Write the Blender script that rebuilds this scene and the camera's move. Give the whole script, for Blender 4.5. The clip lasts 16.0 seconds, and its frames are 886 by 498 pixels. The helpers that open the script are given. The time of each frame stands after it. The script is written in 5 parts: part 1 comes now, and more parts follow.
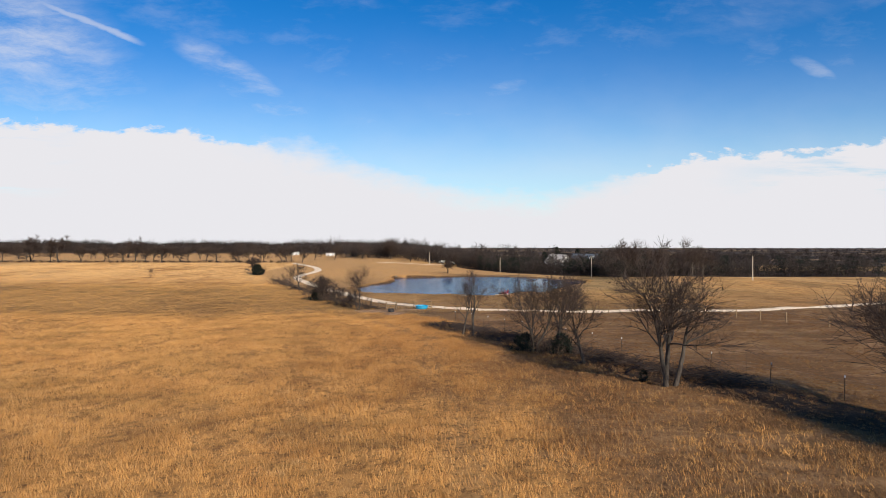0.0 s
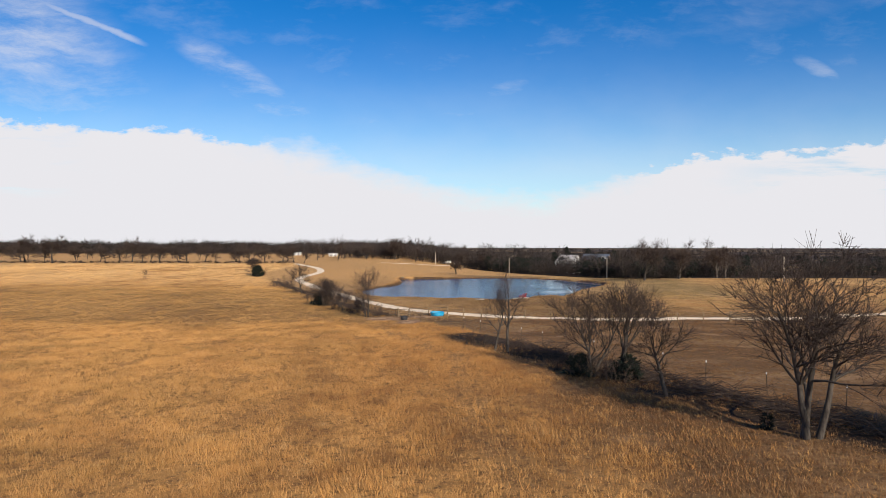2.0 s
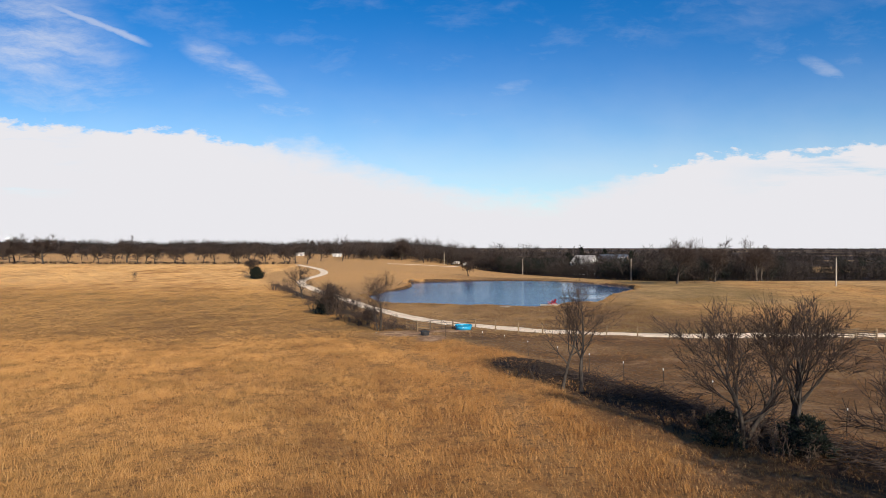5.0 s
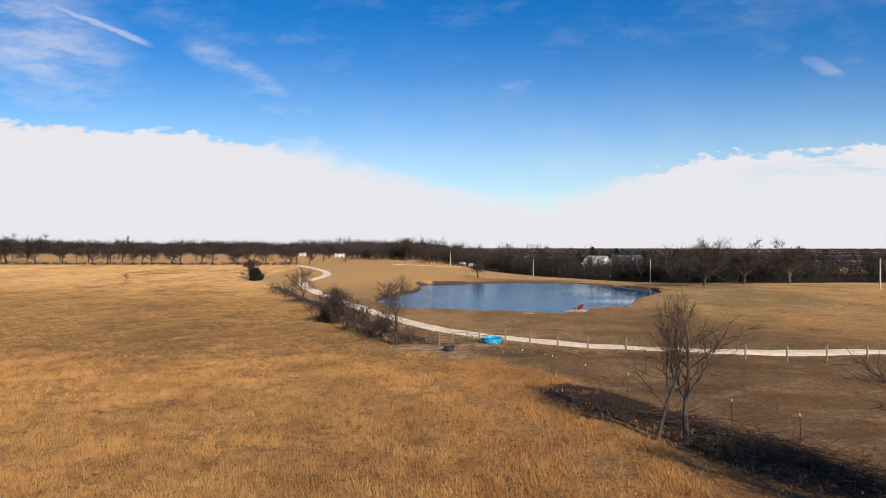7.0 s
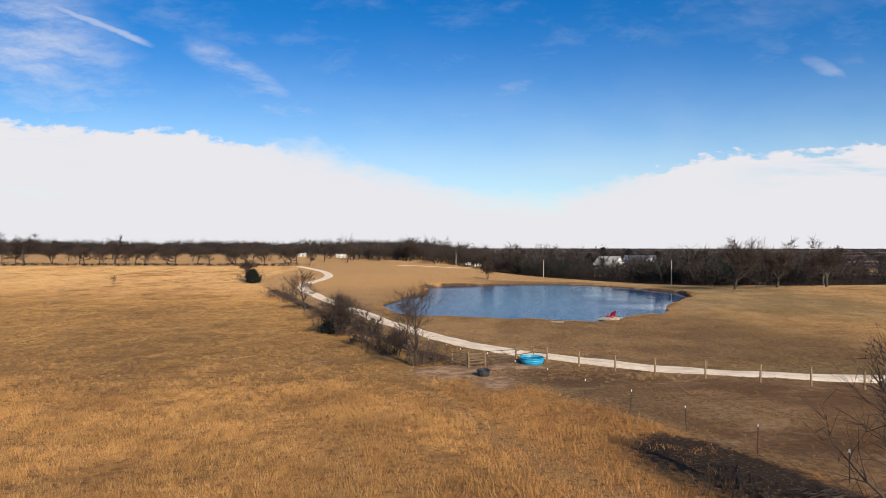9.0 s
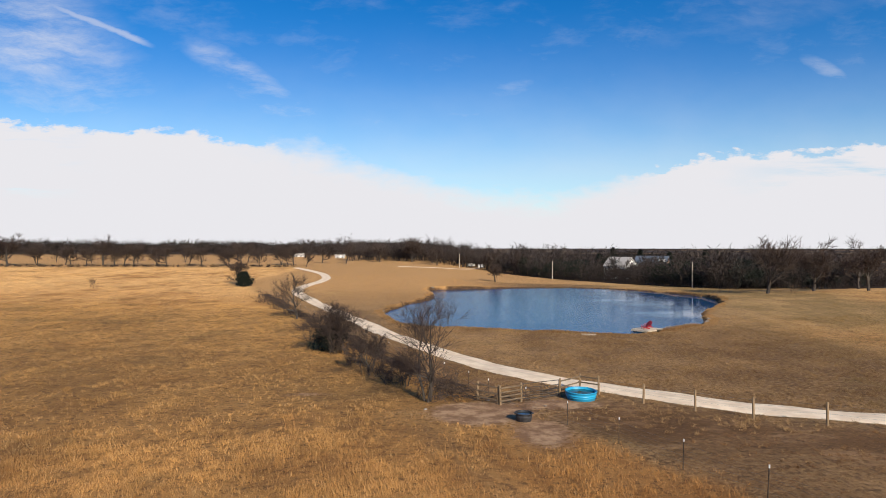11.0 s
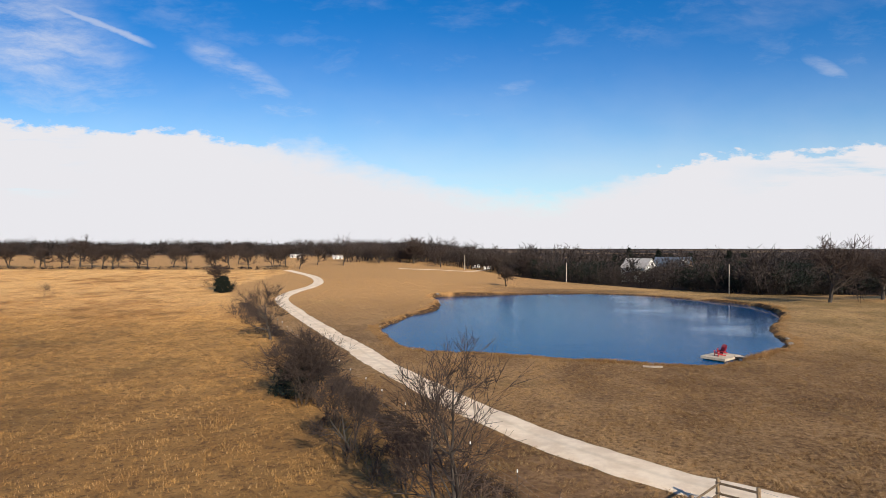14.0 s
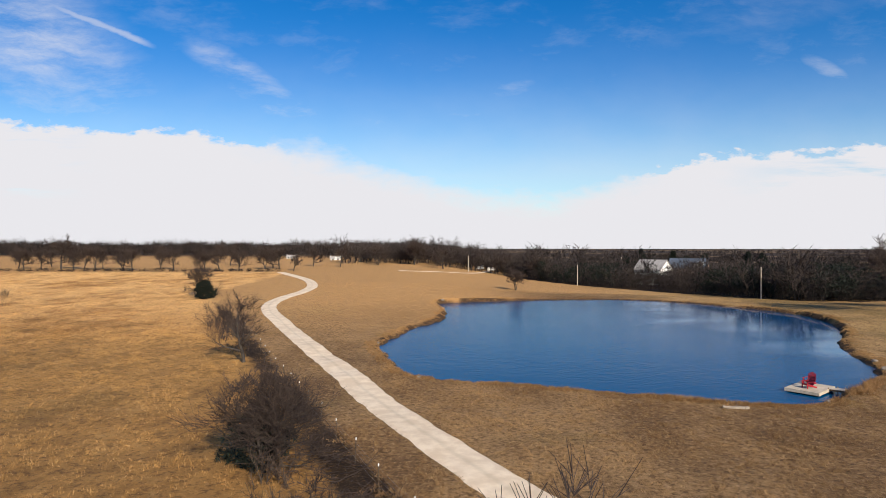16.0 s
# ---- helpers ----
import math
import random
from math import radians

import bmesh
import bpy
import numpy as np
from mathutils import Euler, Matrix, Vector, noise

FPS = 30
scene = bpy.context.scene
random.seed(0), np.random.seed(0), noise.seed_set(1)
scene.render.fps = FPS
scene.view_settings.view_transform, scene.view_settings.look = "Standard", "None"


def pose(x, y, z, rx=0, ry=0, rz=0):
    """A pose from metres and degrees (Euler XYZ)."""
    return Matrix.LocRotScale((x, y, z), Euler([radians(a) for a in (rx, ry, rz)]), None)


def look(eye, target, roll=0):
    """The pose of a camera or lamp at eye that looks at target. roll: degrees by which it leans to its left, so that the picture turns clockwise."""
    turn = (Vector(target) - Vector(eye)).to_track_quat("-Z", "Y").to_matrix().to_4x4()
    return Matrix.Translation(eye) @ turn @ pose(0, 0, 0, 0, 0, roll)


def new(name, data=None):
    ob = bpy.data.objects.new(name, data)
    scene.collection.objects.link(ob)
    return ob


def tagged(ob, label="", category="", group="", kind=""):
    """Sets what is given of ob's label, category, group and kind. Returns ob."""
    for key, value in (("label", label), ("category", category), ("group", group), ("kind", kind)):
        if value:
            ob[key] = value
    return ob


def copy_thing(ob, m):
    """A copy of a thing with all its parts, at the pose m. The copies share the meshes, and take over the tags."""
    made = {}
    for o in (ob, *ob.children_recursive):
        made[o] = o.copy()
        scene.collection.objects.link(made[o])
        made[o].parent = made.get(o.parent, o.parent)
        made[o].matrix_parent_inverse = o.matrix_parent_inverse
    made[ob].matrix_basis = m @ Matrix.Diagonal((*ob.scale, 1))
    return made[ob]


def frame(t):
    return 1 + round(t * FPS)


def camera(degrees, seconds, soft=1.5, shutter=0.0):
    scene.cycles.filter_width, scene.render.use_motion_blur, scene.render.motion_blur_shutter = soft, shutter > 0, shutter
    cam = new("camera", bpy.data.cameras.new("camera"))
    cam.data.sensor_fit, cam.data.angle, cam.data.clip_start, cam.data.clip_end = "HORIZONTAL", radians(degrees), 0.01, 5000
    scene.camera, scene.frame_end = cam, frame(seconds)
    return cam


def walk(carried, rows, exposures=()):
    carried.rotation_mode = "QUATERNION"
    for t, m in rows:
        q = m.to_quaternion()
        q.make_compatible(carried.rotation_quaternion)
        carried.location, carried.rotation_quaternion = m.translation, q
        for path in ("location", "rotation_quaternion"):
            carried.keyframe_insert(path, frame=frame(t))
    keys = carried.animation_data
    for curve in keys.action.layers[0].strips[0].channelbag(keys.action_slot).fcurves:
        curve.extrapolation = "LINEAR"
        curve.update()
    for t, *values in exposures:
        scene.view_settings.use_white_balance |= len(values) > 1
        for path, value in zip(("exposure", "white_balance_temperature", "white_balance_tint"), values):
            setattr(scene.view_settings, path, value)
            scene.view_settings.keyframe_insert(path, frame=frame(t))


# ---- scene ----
cam = camera(73.7, 16.0, soft=0.6)
PATH = [
    (0.0, (8.248, -32.386, 9.596), (8.987, 67.610, 9.177), 0.06),
    (0.5, (7.697, -29.767, 9.586), (8.344, 70.230, 9.172), 0.06),
    (1.0, (7.083, -27.210, 9.577), (7.643, 72.788, 9.167), 0.06),
    (1.5, (6.477, -24.694, 9.567), (6.951, 75.304, 9.161), 0.06),
    (2.0, (5.912, -22.206, 9.557), (6.296, 77.793, 9.155), 0.06),
    (2.5, (5.396, -19.732, 9.547), (5.684, 80.267, 9.150), 0.06),
    (3.0, (4.917, -17.264, 9.537), (5.105, 82.735, 9.145), 0.06),
    (3.5, (4.456, -14.795, 9.528), (4.542, 85.204, 9.140), 0.06),
    (4.0, (3.990, -12.317, 9.519), (3.974, 87.682, 9.135), 0.06),
    (4.5, (3.499, -9.824, 9.512), (3.385, 90.175, 9.132), 0.06),
    (5.0, (2.968, -7.311, 9.505), (2.762, 92.688, 9.130), 0.06),
    (5.5, (2.390, -4.772, 9.499), (2.101, 95.227, 9.128), 0.06),
    (6.0, (1.763, -2.200, 9.495), (1.404, 97.798, 9.128), 0.06),
    (6.5, (1.095, 0.408, 9.492), (0.679, 100.406, 9.130), 0.06),
    (7.0, (0.399, 3.058, 9.491), (-0.060, 103.056, 9.133), 0.06),
    (7.5, (-0.306, 5.754, 9.491), (-0.794, 105.752, 9.138), 0.06),
    (8.0, (-0.999, 8.500, 9.494), (-1.502, 108.499, 9.145), 0.06),
    (8.5, (-1.658, 11.299, 9.499), (-2.165, 111.297, 9.154), 0.06),
    (9.0, (-2.262, 14.152, 9.506), (-2.766, 114.151, 9.166), 0.06),
    (9.5, (-2.796, 17.060, 9.516), (-3.291, 117.058, 9.180), 0.06),
    (10.0, (-3.248, 20.020, 9.528), (-3.733, 120.018, 9.196), 0.06),
    (10.5, (-3.616, 23.030, 9.543), (-4.094, 123.029, 9.216), 0.06),
    (11.0, (-3.905, 26.087, 9.562), (-4.383, 126.086, 9.239), 0.06),
    (11.5, (-4.129, 29.186, 9.583), (-4.618, 129.184, 9.265), 0.06),
    (12.0, (-4.310, 32.320, 9.608), (-4.823, 132.318, 9.294), 0.06),
    (12.5, (-4.476, 35.484, 9.636), (-5.025, 135.482, 9.327), 0.06),
    (13.0, (-4.656, 38.673, 9.669), (-5.254, 138.671, 9.363), 0.06),
    (13.5, (-4.879, 41.883, 9.705), (-5.535, 141.881, 9.404), 0.06),
    (14.0, (-5.164, 45.115, 9.745), (-5.879, 145.112, 9.448), 0.06),
    (14.5, (-5.513, 48.371, 9.789), (-6.277, 148.368, 9.497), 0.06),
    (15.0, (-5.903, 51.663, 9.838), (-6.690, 151.659, 9.550), 0.06),
    (15.5, (-6.269, 55.008, 9.891), (-7.031, 155.004, 9.608), 0.06),
    (16.0, (-6.494, 58.435, 9.949), (-7.155, 158.433, 9.670), 0.06),
]
walk(cam, [(t, look(eye, target, roll)) for t, eye, target, roll in PATH], exposures=[(0.0, 0.35), (16.0, 0.35)])

# ---- sky and sun ----
SUN_AZ, SUN_EL = math.atan2(0.41, -0.91), radians(28)   # the sun stands behind and to the right of the way
world = bpy.data.worlds.new("sky")
scene.world = world
world.use_nodes = True


class Nodes:
    """Short hand for building a node tree."""

    def __init__(self, tree):
        self.t = tree
        tree.nodes.clear()

    def add(self, kind, ins=None, **props):
        n = self.t.nodes.new(kind)
        for k, v in props.items():
            setattr(n, k, v)
        for k, v in (ins or {}).items():
            if isinstance(v, bpy.types.NodeSocket):
                self.t.links.new(v, n.inputs[k])
            else:
                n.inputs[k].default_value = v
        return n

    def math(self, op, a, b=0.0, c=0.0, clamp=False):
        n = self.add("ShaderNodeMath", {0: a, 1: b, 2: c}, operation=op)
        n.use_clamp = clamp
        return n.outputs[0]

    def noise(self, vec, scale, detail=4.0, rough=0.55, **kw):
        return self.add("ShaderNodeTexNoise", {"Vector": vec, "Scale": scale, "Detail": detail, "Roughness": rough, **kw}).outputs["Fac"]

    def step(self, v, a, b):
        return self.add("ShaderNodeMapRange", {"Value": v, "From Min": a, "From Max": b}, interpolation_type="SMOOTHSTEP").outputs["Result"]

    def mix(self, fac, a, b, kind="MIX"):
        n = self.add("ShaderNodeMix", {"Factor": fac}, data_type="RGBA", blend_type=kind)
        for i, v in ((6, a), (7, b)):
            if isinstance(v, bpy.types.NodeSocket):
                self.t.links.new(v, n.inputs[i])
            else:
                n.inputs[i].default_value = (*v, 1.0)[:4]
        return n.outputs[2]

    def stretch(self, vec, sx, sy, sz, rz=0.0):
        return self.add("ShaderNodeMapping", {"Vector": vec, "Scale": (sx, sy, sz), "Rotation": (0, 0, rz)}).outputs[0]


def build_sky():
    n = Nodes(world.node_tree)
    sky = n.add("ShaderNodeTexSky", sky_type="NISHITA", sun_disc=False, sun_elevation=SUN_EL, sun_rotation=SUN_AZ,
                altitude=300.0, air_density=1.0, dust_density=0.3, ozone_density=3.0).outputs[0]
    sky = n.add("ShaderNodeHueSaturation", {"Saturation": 1.42, "Value": 1.0, "Color": sky}).outputs[0]
    sky = n.mix(1.0, sky, (1.0, 1.04, 1.20), "MULTIPLY")
    d = n.add("ShaderNodeTexCoord").outputs["Generated"]
    sep = n.add("ShaderNodeSeparateXYZ", {0: d})
    x, y, z = sep.outputs
    ay = n.math("MAXIMUM", n.math("ABSOLUTE", y), 0.45)
    u, v = n.math("DIVIDE", x, ay), n.math("DIVIDE", z, ay)
    uv = n.add("ShaderNodeCombineXYZ", {0: u, 1: v, 2: n.math("MULTIPLY", y, 0.3)}).outputs[0]
    # cloud bank over the whole horizon, lowest a little right of the way
    lo = n.math("MULTIPLY_ADD", n.step(u, 0.16, -0.50), 0.118, 0.082)
    lo = n.math("MULTIPLY_ADD", n.step(u, -0.45, -0.80), 0.018, lo)
    lo = n.math("MULTIPLY_ADD", n.step(u, 0.14, 0.47), 0.076, lo)
    lo = n.math("MULTIPLY_ADD", n.step(u, 0.45, 0.78), 0.026, lo)
    big = n.noise(n.stretch(uv, 1.0, 1.6, 1.0), 7.0, 5.0, 0.55)
    fluff = n.noise(n.stretch(uv, 1.0, 2.4, 1.0), 22.0, 8.0, 0.62)
    away = n.math("SUBTRACT", n.math("MULTIPLY_ADD", n.math("SUBTRACT", big, 0.5), 0.050, lo), v)
    away = n.math("MULTIPLY_ADD", n.math("SUBTRACT", fluff, 0.5), 0.060, away)
    # heaped crisp tops to both sides, a thin blurred rim in the middle
    crisp = n.math("MAXIMUM", n.step(u, -0.20, -0.40), n.step(u, 0.26, 0.40))
    hard = n.step(away, -0.004, 0.012)
    thin = n.step(away, -0.060, 0.036)
    bank = n.math("ADD", n.math("MULTIPLY", hard, crisp), n.math("MULTIPLY", thin, n.math("SUBTRACT", 1.0, crisp)))
    rise = n.add("ShaderNodeMapRange", {"Value": n.math("MULTIPLY_ADD", n.math("SUBTRACT", big, 0.5), 0.07, v), "From Min": 0.43, "From Max": 0.12}).outputs["Result"]
    veil = n.math("MULTIPLY", n.math("POWER", rise, 2.4), 0.46)
    # blue gaps that show through the bank near its ends
    gap = n.noise(n.stretch(uv, 1.3, 9.0, 1.0, radians(-6)), 3.1, 5.0, 0.6)
    ends = n.math("MAXIMUM", n.step(u, 0.42, 0.75), n.math("MULTIPLY", n.step(u, -0.58, -0.78), 0.8))
    gap = n.math("MULTIPLY", n.math("MULTIPLY", n.step(gap, 0.50, 0.66), ends), n.math("MULTIPLY", n.step(v, 0.075, 0.105), 0.50))
    bank = n.math("MULTIPLY", bank, n.math("SUBTRACT", 1.0, gap))
    # fibres of ice cloud, all combed the same way
    drift = n.add("ShaderNodeTexNoise", {"Vector": uv, "Scale": 5.0, "Detail": 4.0}).outputs["Color"]
    bent = n.add("ShaderNodeVectorMath", {0: n.add("ShaderNodeVectorMath", {0: drift, "Scale": 0.07}, operation="SCALE").outputs[0], 1: uv}, operation="ADD").outputs[0]
    fibre = n.noise(n.stretch(bent, 2.0, 7.5, 1.0, radians(32)), 3.4, 10.0, 0.66)
    cloudy = n.noise(n.stretch(bent, 1.3, 2.2, 1.0, radians(25)), 6.0, 6.0, 0.6)
    fine = n.math("MULTIPLY", n.step(fibre, 0.30, 0.76), n.math("MULTIPLY_ADD", n.step(cloudy, 0.34, 0.62), 0.55, 0.45))
    ahead = n.step(y, 0.0, 0.1)
    streak = n.math("MULTIPLY", n.step(n.math("MULTIPLY", fibre, cloudy), 0.20, 0.46), 0.12)

    def wisp(u0, v0, length, width, slope, amount):
        """A soft-edged tuft of that length and width, lying along the given slope in degrees."""
        c, q = math.cos(radians(slope)), math.sin(radians(slope))
        du, dv = n.math("SUBTRACT", u, u0), n.math("SUBTRACT", v, v0)
        along = n.math("DIVIDE", n.math("ADD", n.math("MULTIPLY", du, c), n.math("MULTIPLY", dv, q)), length)
        across = n.math("DIVIDE", n.math("SUBTRACT", n.math("MULTIPLY", dv, c), n.math("MULTIPLY", du, q)), width)
        r = n.math("ADD", n.math("MULTIPLY", along, along), n.math("MULTIPLY", across, across))
        r = n.math("MULTIPLY_ADD", n.math("SUBTRACT", cloudy, 0.5), 0.9, r)
        return n.math("MULTIPLY", n.step(r, 1.1, -0.1), amount)

    for u0, v0, size, width, slope, amount in ((-0.70, 0.335, 0.25, 0.14, -28, 0.85), (-0.56, 0.28, 0.12, 0.07, -30, 0.35), (-0.33, 0.275, 0.17, 0.040, -35, 0.80), (-0.25, 0.232, 0.07, 0.025, -30, 0.75),
                 (-0.13, 0.213, 0.09, 0.014, 2, 0.50), (0.02, 0.222, 0.09, 0.014, 4, 0.42), (0.11, 0.268, 0.055, 0.020, 16, 0.55), (-0.20, 0.190, 0.10, 0.030, -12, 0.40),
                 (0.22, 0.175, 0.09, 0.030, -14, 0.45), (0.64, 0.300, 0.060, 0.018, -28, 0.55), (0.46, 0.222, 0.045, 0.012, 4, 0.60), (0.56, 0.190, 0.012, 0.010, 0, 0.7), (0.55, 0.40, 0.30, 0.05, 17, 0.18)):
        streak = n.math("MAXIMUM", streak, n.math("MULTIPLY", wisp(u0, v0, size, width, slope, 0.85 * amount), n.math("MULTIPLY", n.math("MULTIPLY_ADD", fine, 0.90, 0.10), ahead)))
    # one thin old vapour trail
    off = n.math("ABSOLUTE", n.math("MULTIPLY_ADD", u, 0.40, n.math("MULTIPLY_ADD", n.math("SUBTRACT", fluff, 0.5), 0.012, n.math("SUBTRACT", v, 0.142))))
    trail = n.math("MULTIPLY", n.step(off, 0.008, 0.001), n.math("MULTIPLY", n.step(u, -0.485, -0.53), n.step(u, -0.76, -0.62)))
    streak = n.math("MAXIMUM", streak, n.math("MULTIPLY", trail, n.math("MULTIPLY", ahead, 0.45)))
    cover = n.math("MAXIMUM", bank, n.math("MAXIMUM", veil, streak), clamp=True)
    # the thin haze over the bank turns the blue towards turquoise
    sky = n.mix(n.step(v, 0.34, 0.10), sky, n.mix(1.0, sky, (0.95, 1.22, 1.06), "MULTIPLY"))
    blue = n.add("ShaderNodeBackground", {"Color": sky, "Strength": 0.084})
    white = n.add("ShaderNodeBackground", {"Color": (0.97, 0.96, 1.0, 1), "Strength": 0.66})
    both = n.add("ShaderNodeMixShader", {0: cover, 1: blue.outputs[0], 2: white.outputs[0]})
    n.add("ShaderNodeOutputWorld", {"Surface": both.outputs[0]})


build_sky()
sun = new("sun", bpy.data.lights.new("sun", "SUN"))
sun.data.energy, sun.data.angle, sun.data.color = 5.0, radians(0.5), (1.0, 0.90, 0.74)
sun.matrix_world = look((0, 0, 60), (-0.41 * 60, 0.91 * 60, 60 - 60 * math.tan(SUN_EL)))


# ---- materials ----
def material(name):
    m = bpy.data.materials.new(name)
    m.use_nodes = True
    n = Nodes(m.node_tree)
    return m, n


def finish(n, color, rough=0.8, bump=None, depth=0.02, metal=0.0, spec=0.3, **ins):
    b = n.add("ShaderNodeBsdfPrincipled", {"Base Color": color if isinstance(color, bpy.types.NodeSocket) else (*color, 1.0),
                                           "Roughness": rough, "Metallic": metal, "Specular IOR Level": spec, **ins})
    if bump is not None:
        n.t.links.new(n.add("ShaderNodeBump", {"Height": bump, "Distance": depth, "Strength": 0.8}).outputs[0], b.inputs["Normal"])
    n.add("ShaderNodeOutputMaterial", {"Surface": b.outputs[0]})
    return b


def where(n):
    return n.add("ShaderNodeNewGeometry").outputs["Position"]


def simple(name, a, b, scale, rough=0.8, depth=0.01, stretch=(1, 1, 1), metal=0.0, spec=0.3, island=0.0):
    """Two colours mixed by a coarse and a fine noise, with matching relief."""
    m, n = material(name)
    p = n.add("ShaderNodeTexCoord").outputs["Object"]
    v = n.stretch(p, *stretch)
    f = n.math("MULTIPLY_ADD", n.noise(v, scale, 6.0, 0.6), 0.7, n.math("MULTIPLY", n.noise(p, scale * 0.13, 2.0), 0.5))
    if island:
        r = n.add("ShaderNodeNewGeometry").outputs["Random Per Island"]
        f = n.math("MULTIPLY_ADD", n.math("SUBTRACT", r, 0.5), island, f)
    c = n.mix(n.step(f, 0.35, 0.85), a, b)
    finish(n, c, rough, n.noise(v, scale * 2.2, 4.0), depth, metal, spec)
    return m


def patches(n, p):
    """Large and middle drifts of colour that ground and grass share."""
    big = n.noise(n.stretch(p, 1.0, 0.55, 1.0), 0.035, 5.0, 0.6)
    mid = n.noise(n.stretch(p, 1.0, 0.7, 1.0), 0.22, 5.0, 0.62)
    return n.math("ADD", n.math("MULTIPLY", big, 0.6), n.math("MULTIPLY", mid, 0.4))


def grass_colours(n, p, cover):
    """Colours of tall dead grass and of short turf, mixed by cover (0 turf, 1 tall grass)."""
    f = patches(n, p)
    tall = n.mix(n.step(f, 0.36, 0.55), TALL_DARK, TALL_LIGHT)
    tall = n.mix(n.math("MULTIPLY", n.step(n.noise(p, 0.09, 4.0, 0.6), 0.54, 0.68), 0.45), tall, TALL_RED)
    weeds = n.noise(n.stretch(p, 0.6, 1.3, 1.0), 0.075, 6.0, 0.66)
    tall = n.mix(n.math("MULTIPLY", n.step(weeds, 0.55, 0.66), 0.6), tall, (0.135, 0.078, 0.032))
    spot = n.noise(n.stretch(p, 1.0, 0.8, 1.0), 0.75, 6.0, 0.68)
    tall = n.mix(n.math("MULTIPLY", n.step(spot, 0.50, 0.38), 0.62), tall, (0.165, 0.078, 0.028))
    tall = n.mix(n.math("MULTIPLY", n.step(spot, 0.56, 0.70), 0.40), tall, (0.60, 0.37, 0.16))
    xx, yy = n.add("ShaderNodeSeparateXYZ", {0: p}).outputs[:2]
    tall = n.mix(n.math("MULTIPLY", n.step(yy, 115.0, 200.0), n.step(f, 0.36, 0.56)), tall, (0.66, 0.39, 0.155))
    old = n.math("MULTIPLY", n.step(xx, 3.0, -9.0), n.step(yy, 66.0, 42.0))
    strip = n.math("MULTIPLY", n.step(xx, -4.0, 5.0), n.math("MULTIPLY", n.step(yy, 4.0, 24.0), n.step(yy, 66.0, 56.0)))
    tall = n.mix(n.math("MULTIPLY", strip, 0.52), tall, (0.285, 0.122, 0.036))
    olive = n.mix(n.step(n.noise(n.stretch(p, 0.7, 1.2, 1.0), 0.16, 5.0, 0.62), 0.44, 0.58), (0.40, 0.212, 0.072), (0.160, 0.098, 0.035))
    tall = n.mix(n.math("MULTIPLY", old, 0.30), tall, olive)
    turf = n.mix(n.step(f, 0.38, 0.62), TURF_DARK, TURF_LIGHT)
    turf = n.mix(n.math("MULTIPLY", n.step(n.noise(p, 0.05, 4.0, 0.6), 0.55, 0.7), 0.5), turf, TURF_GREEN)
    dull = n.math("MULTIPLY", n.step(xx, 30.0, 10.0), n.math("MULTIPLY", n.step(yy, 48.0, 72.0), n.step(yy, 165.0, 120.0)))
    tall = n.mix(n.math("MULTIPLY", dull, 0.45), tall, (0.215, 0.132, 0.044))
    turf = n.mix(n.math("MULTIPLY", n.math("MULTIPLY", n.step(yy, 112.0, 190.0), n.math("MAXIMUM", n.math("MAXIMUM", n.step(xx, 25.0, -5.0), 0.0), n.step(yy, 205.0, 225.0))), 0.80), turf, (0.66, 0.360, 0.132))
    turf = n.mix(n.math("MULTIPLY", n.math("MULTIPLY", n.step(xx, 26.0, 58.0), n.step(yy, 64.0, 92.0)), 0.72), turf, n.mix(n.step(f, 0.40, 0.60), (0.30, 0.200, 0.075), (0.60, 0.370, 0.150)))
    # tuft grain: shaded gaps and pale tops are painted as colour
    grain = n.noise(p, 3.6, 7.0, 0.75)
    turf = n.mix(n.math("MULTIPLY", n.step(grain, 0.50, 0.38), 0.72), turf, (0.085, 0.044, 0.020))
    turf = n.mix(n.math("MULTIPLY", n.step(grain, 0.52, 0.64), 0.62), turf, (0.44, 0.28, 0.14))
    return n.mix(cover, turf, tall)


TALL_DARK, TALL_LIGHT, TALL_RED = (0.265, 0.122, 0.039), (0.57, 0.290, 0.090), (0.33, 0.130, 0.037)
TURF_DARK, TURF_LIGHT, TURF_GREEN = (0.17, 0.095, 0.042), (0.35, 0.208, 0.092), (0.185, 0.150, 0.055)
PASTURE = (0.118, 0.060, 0.026)


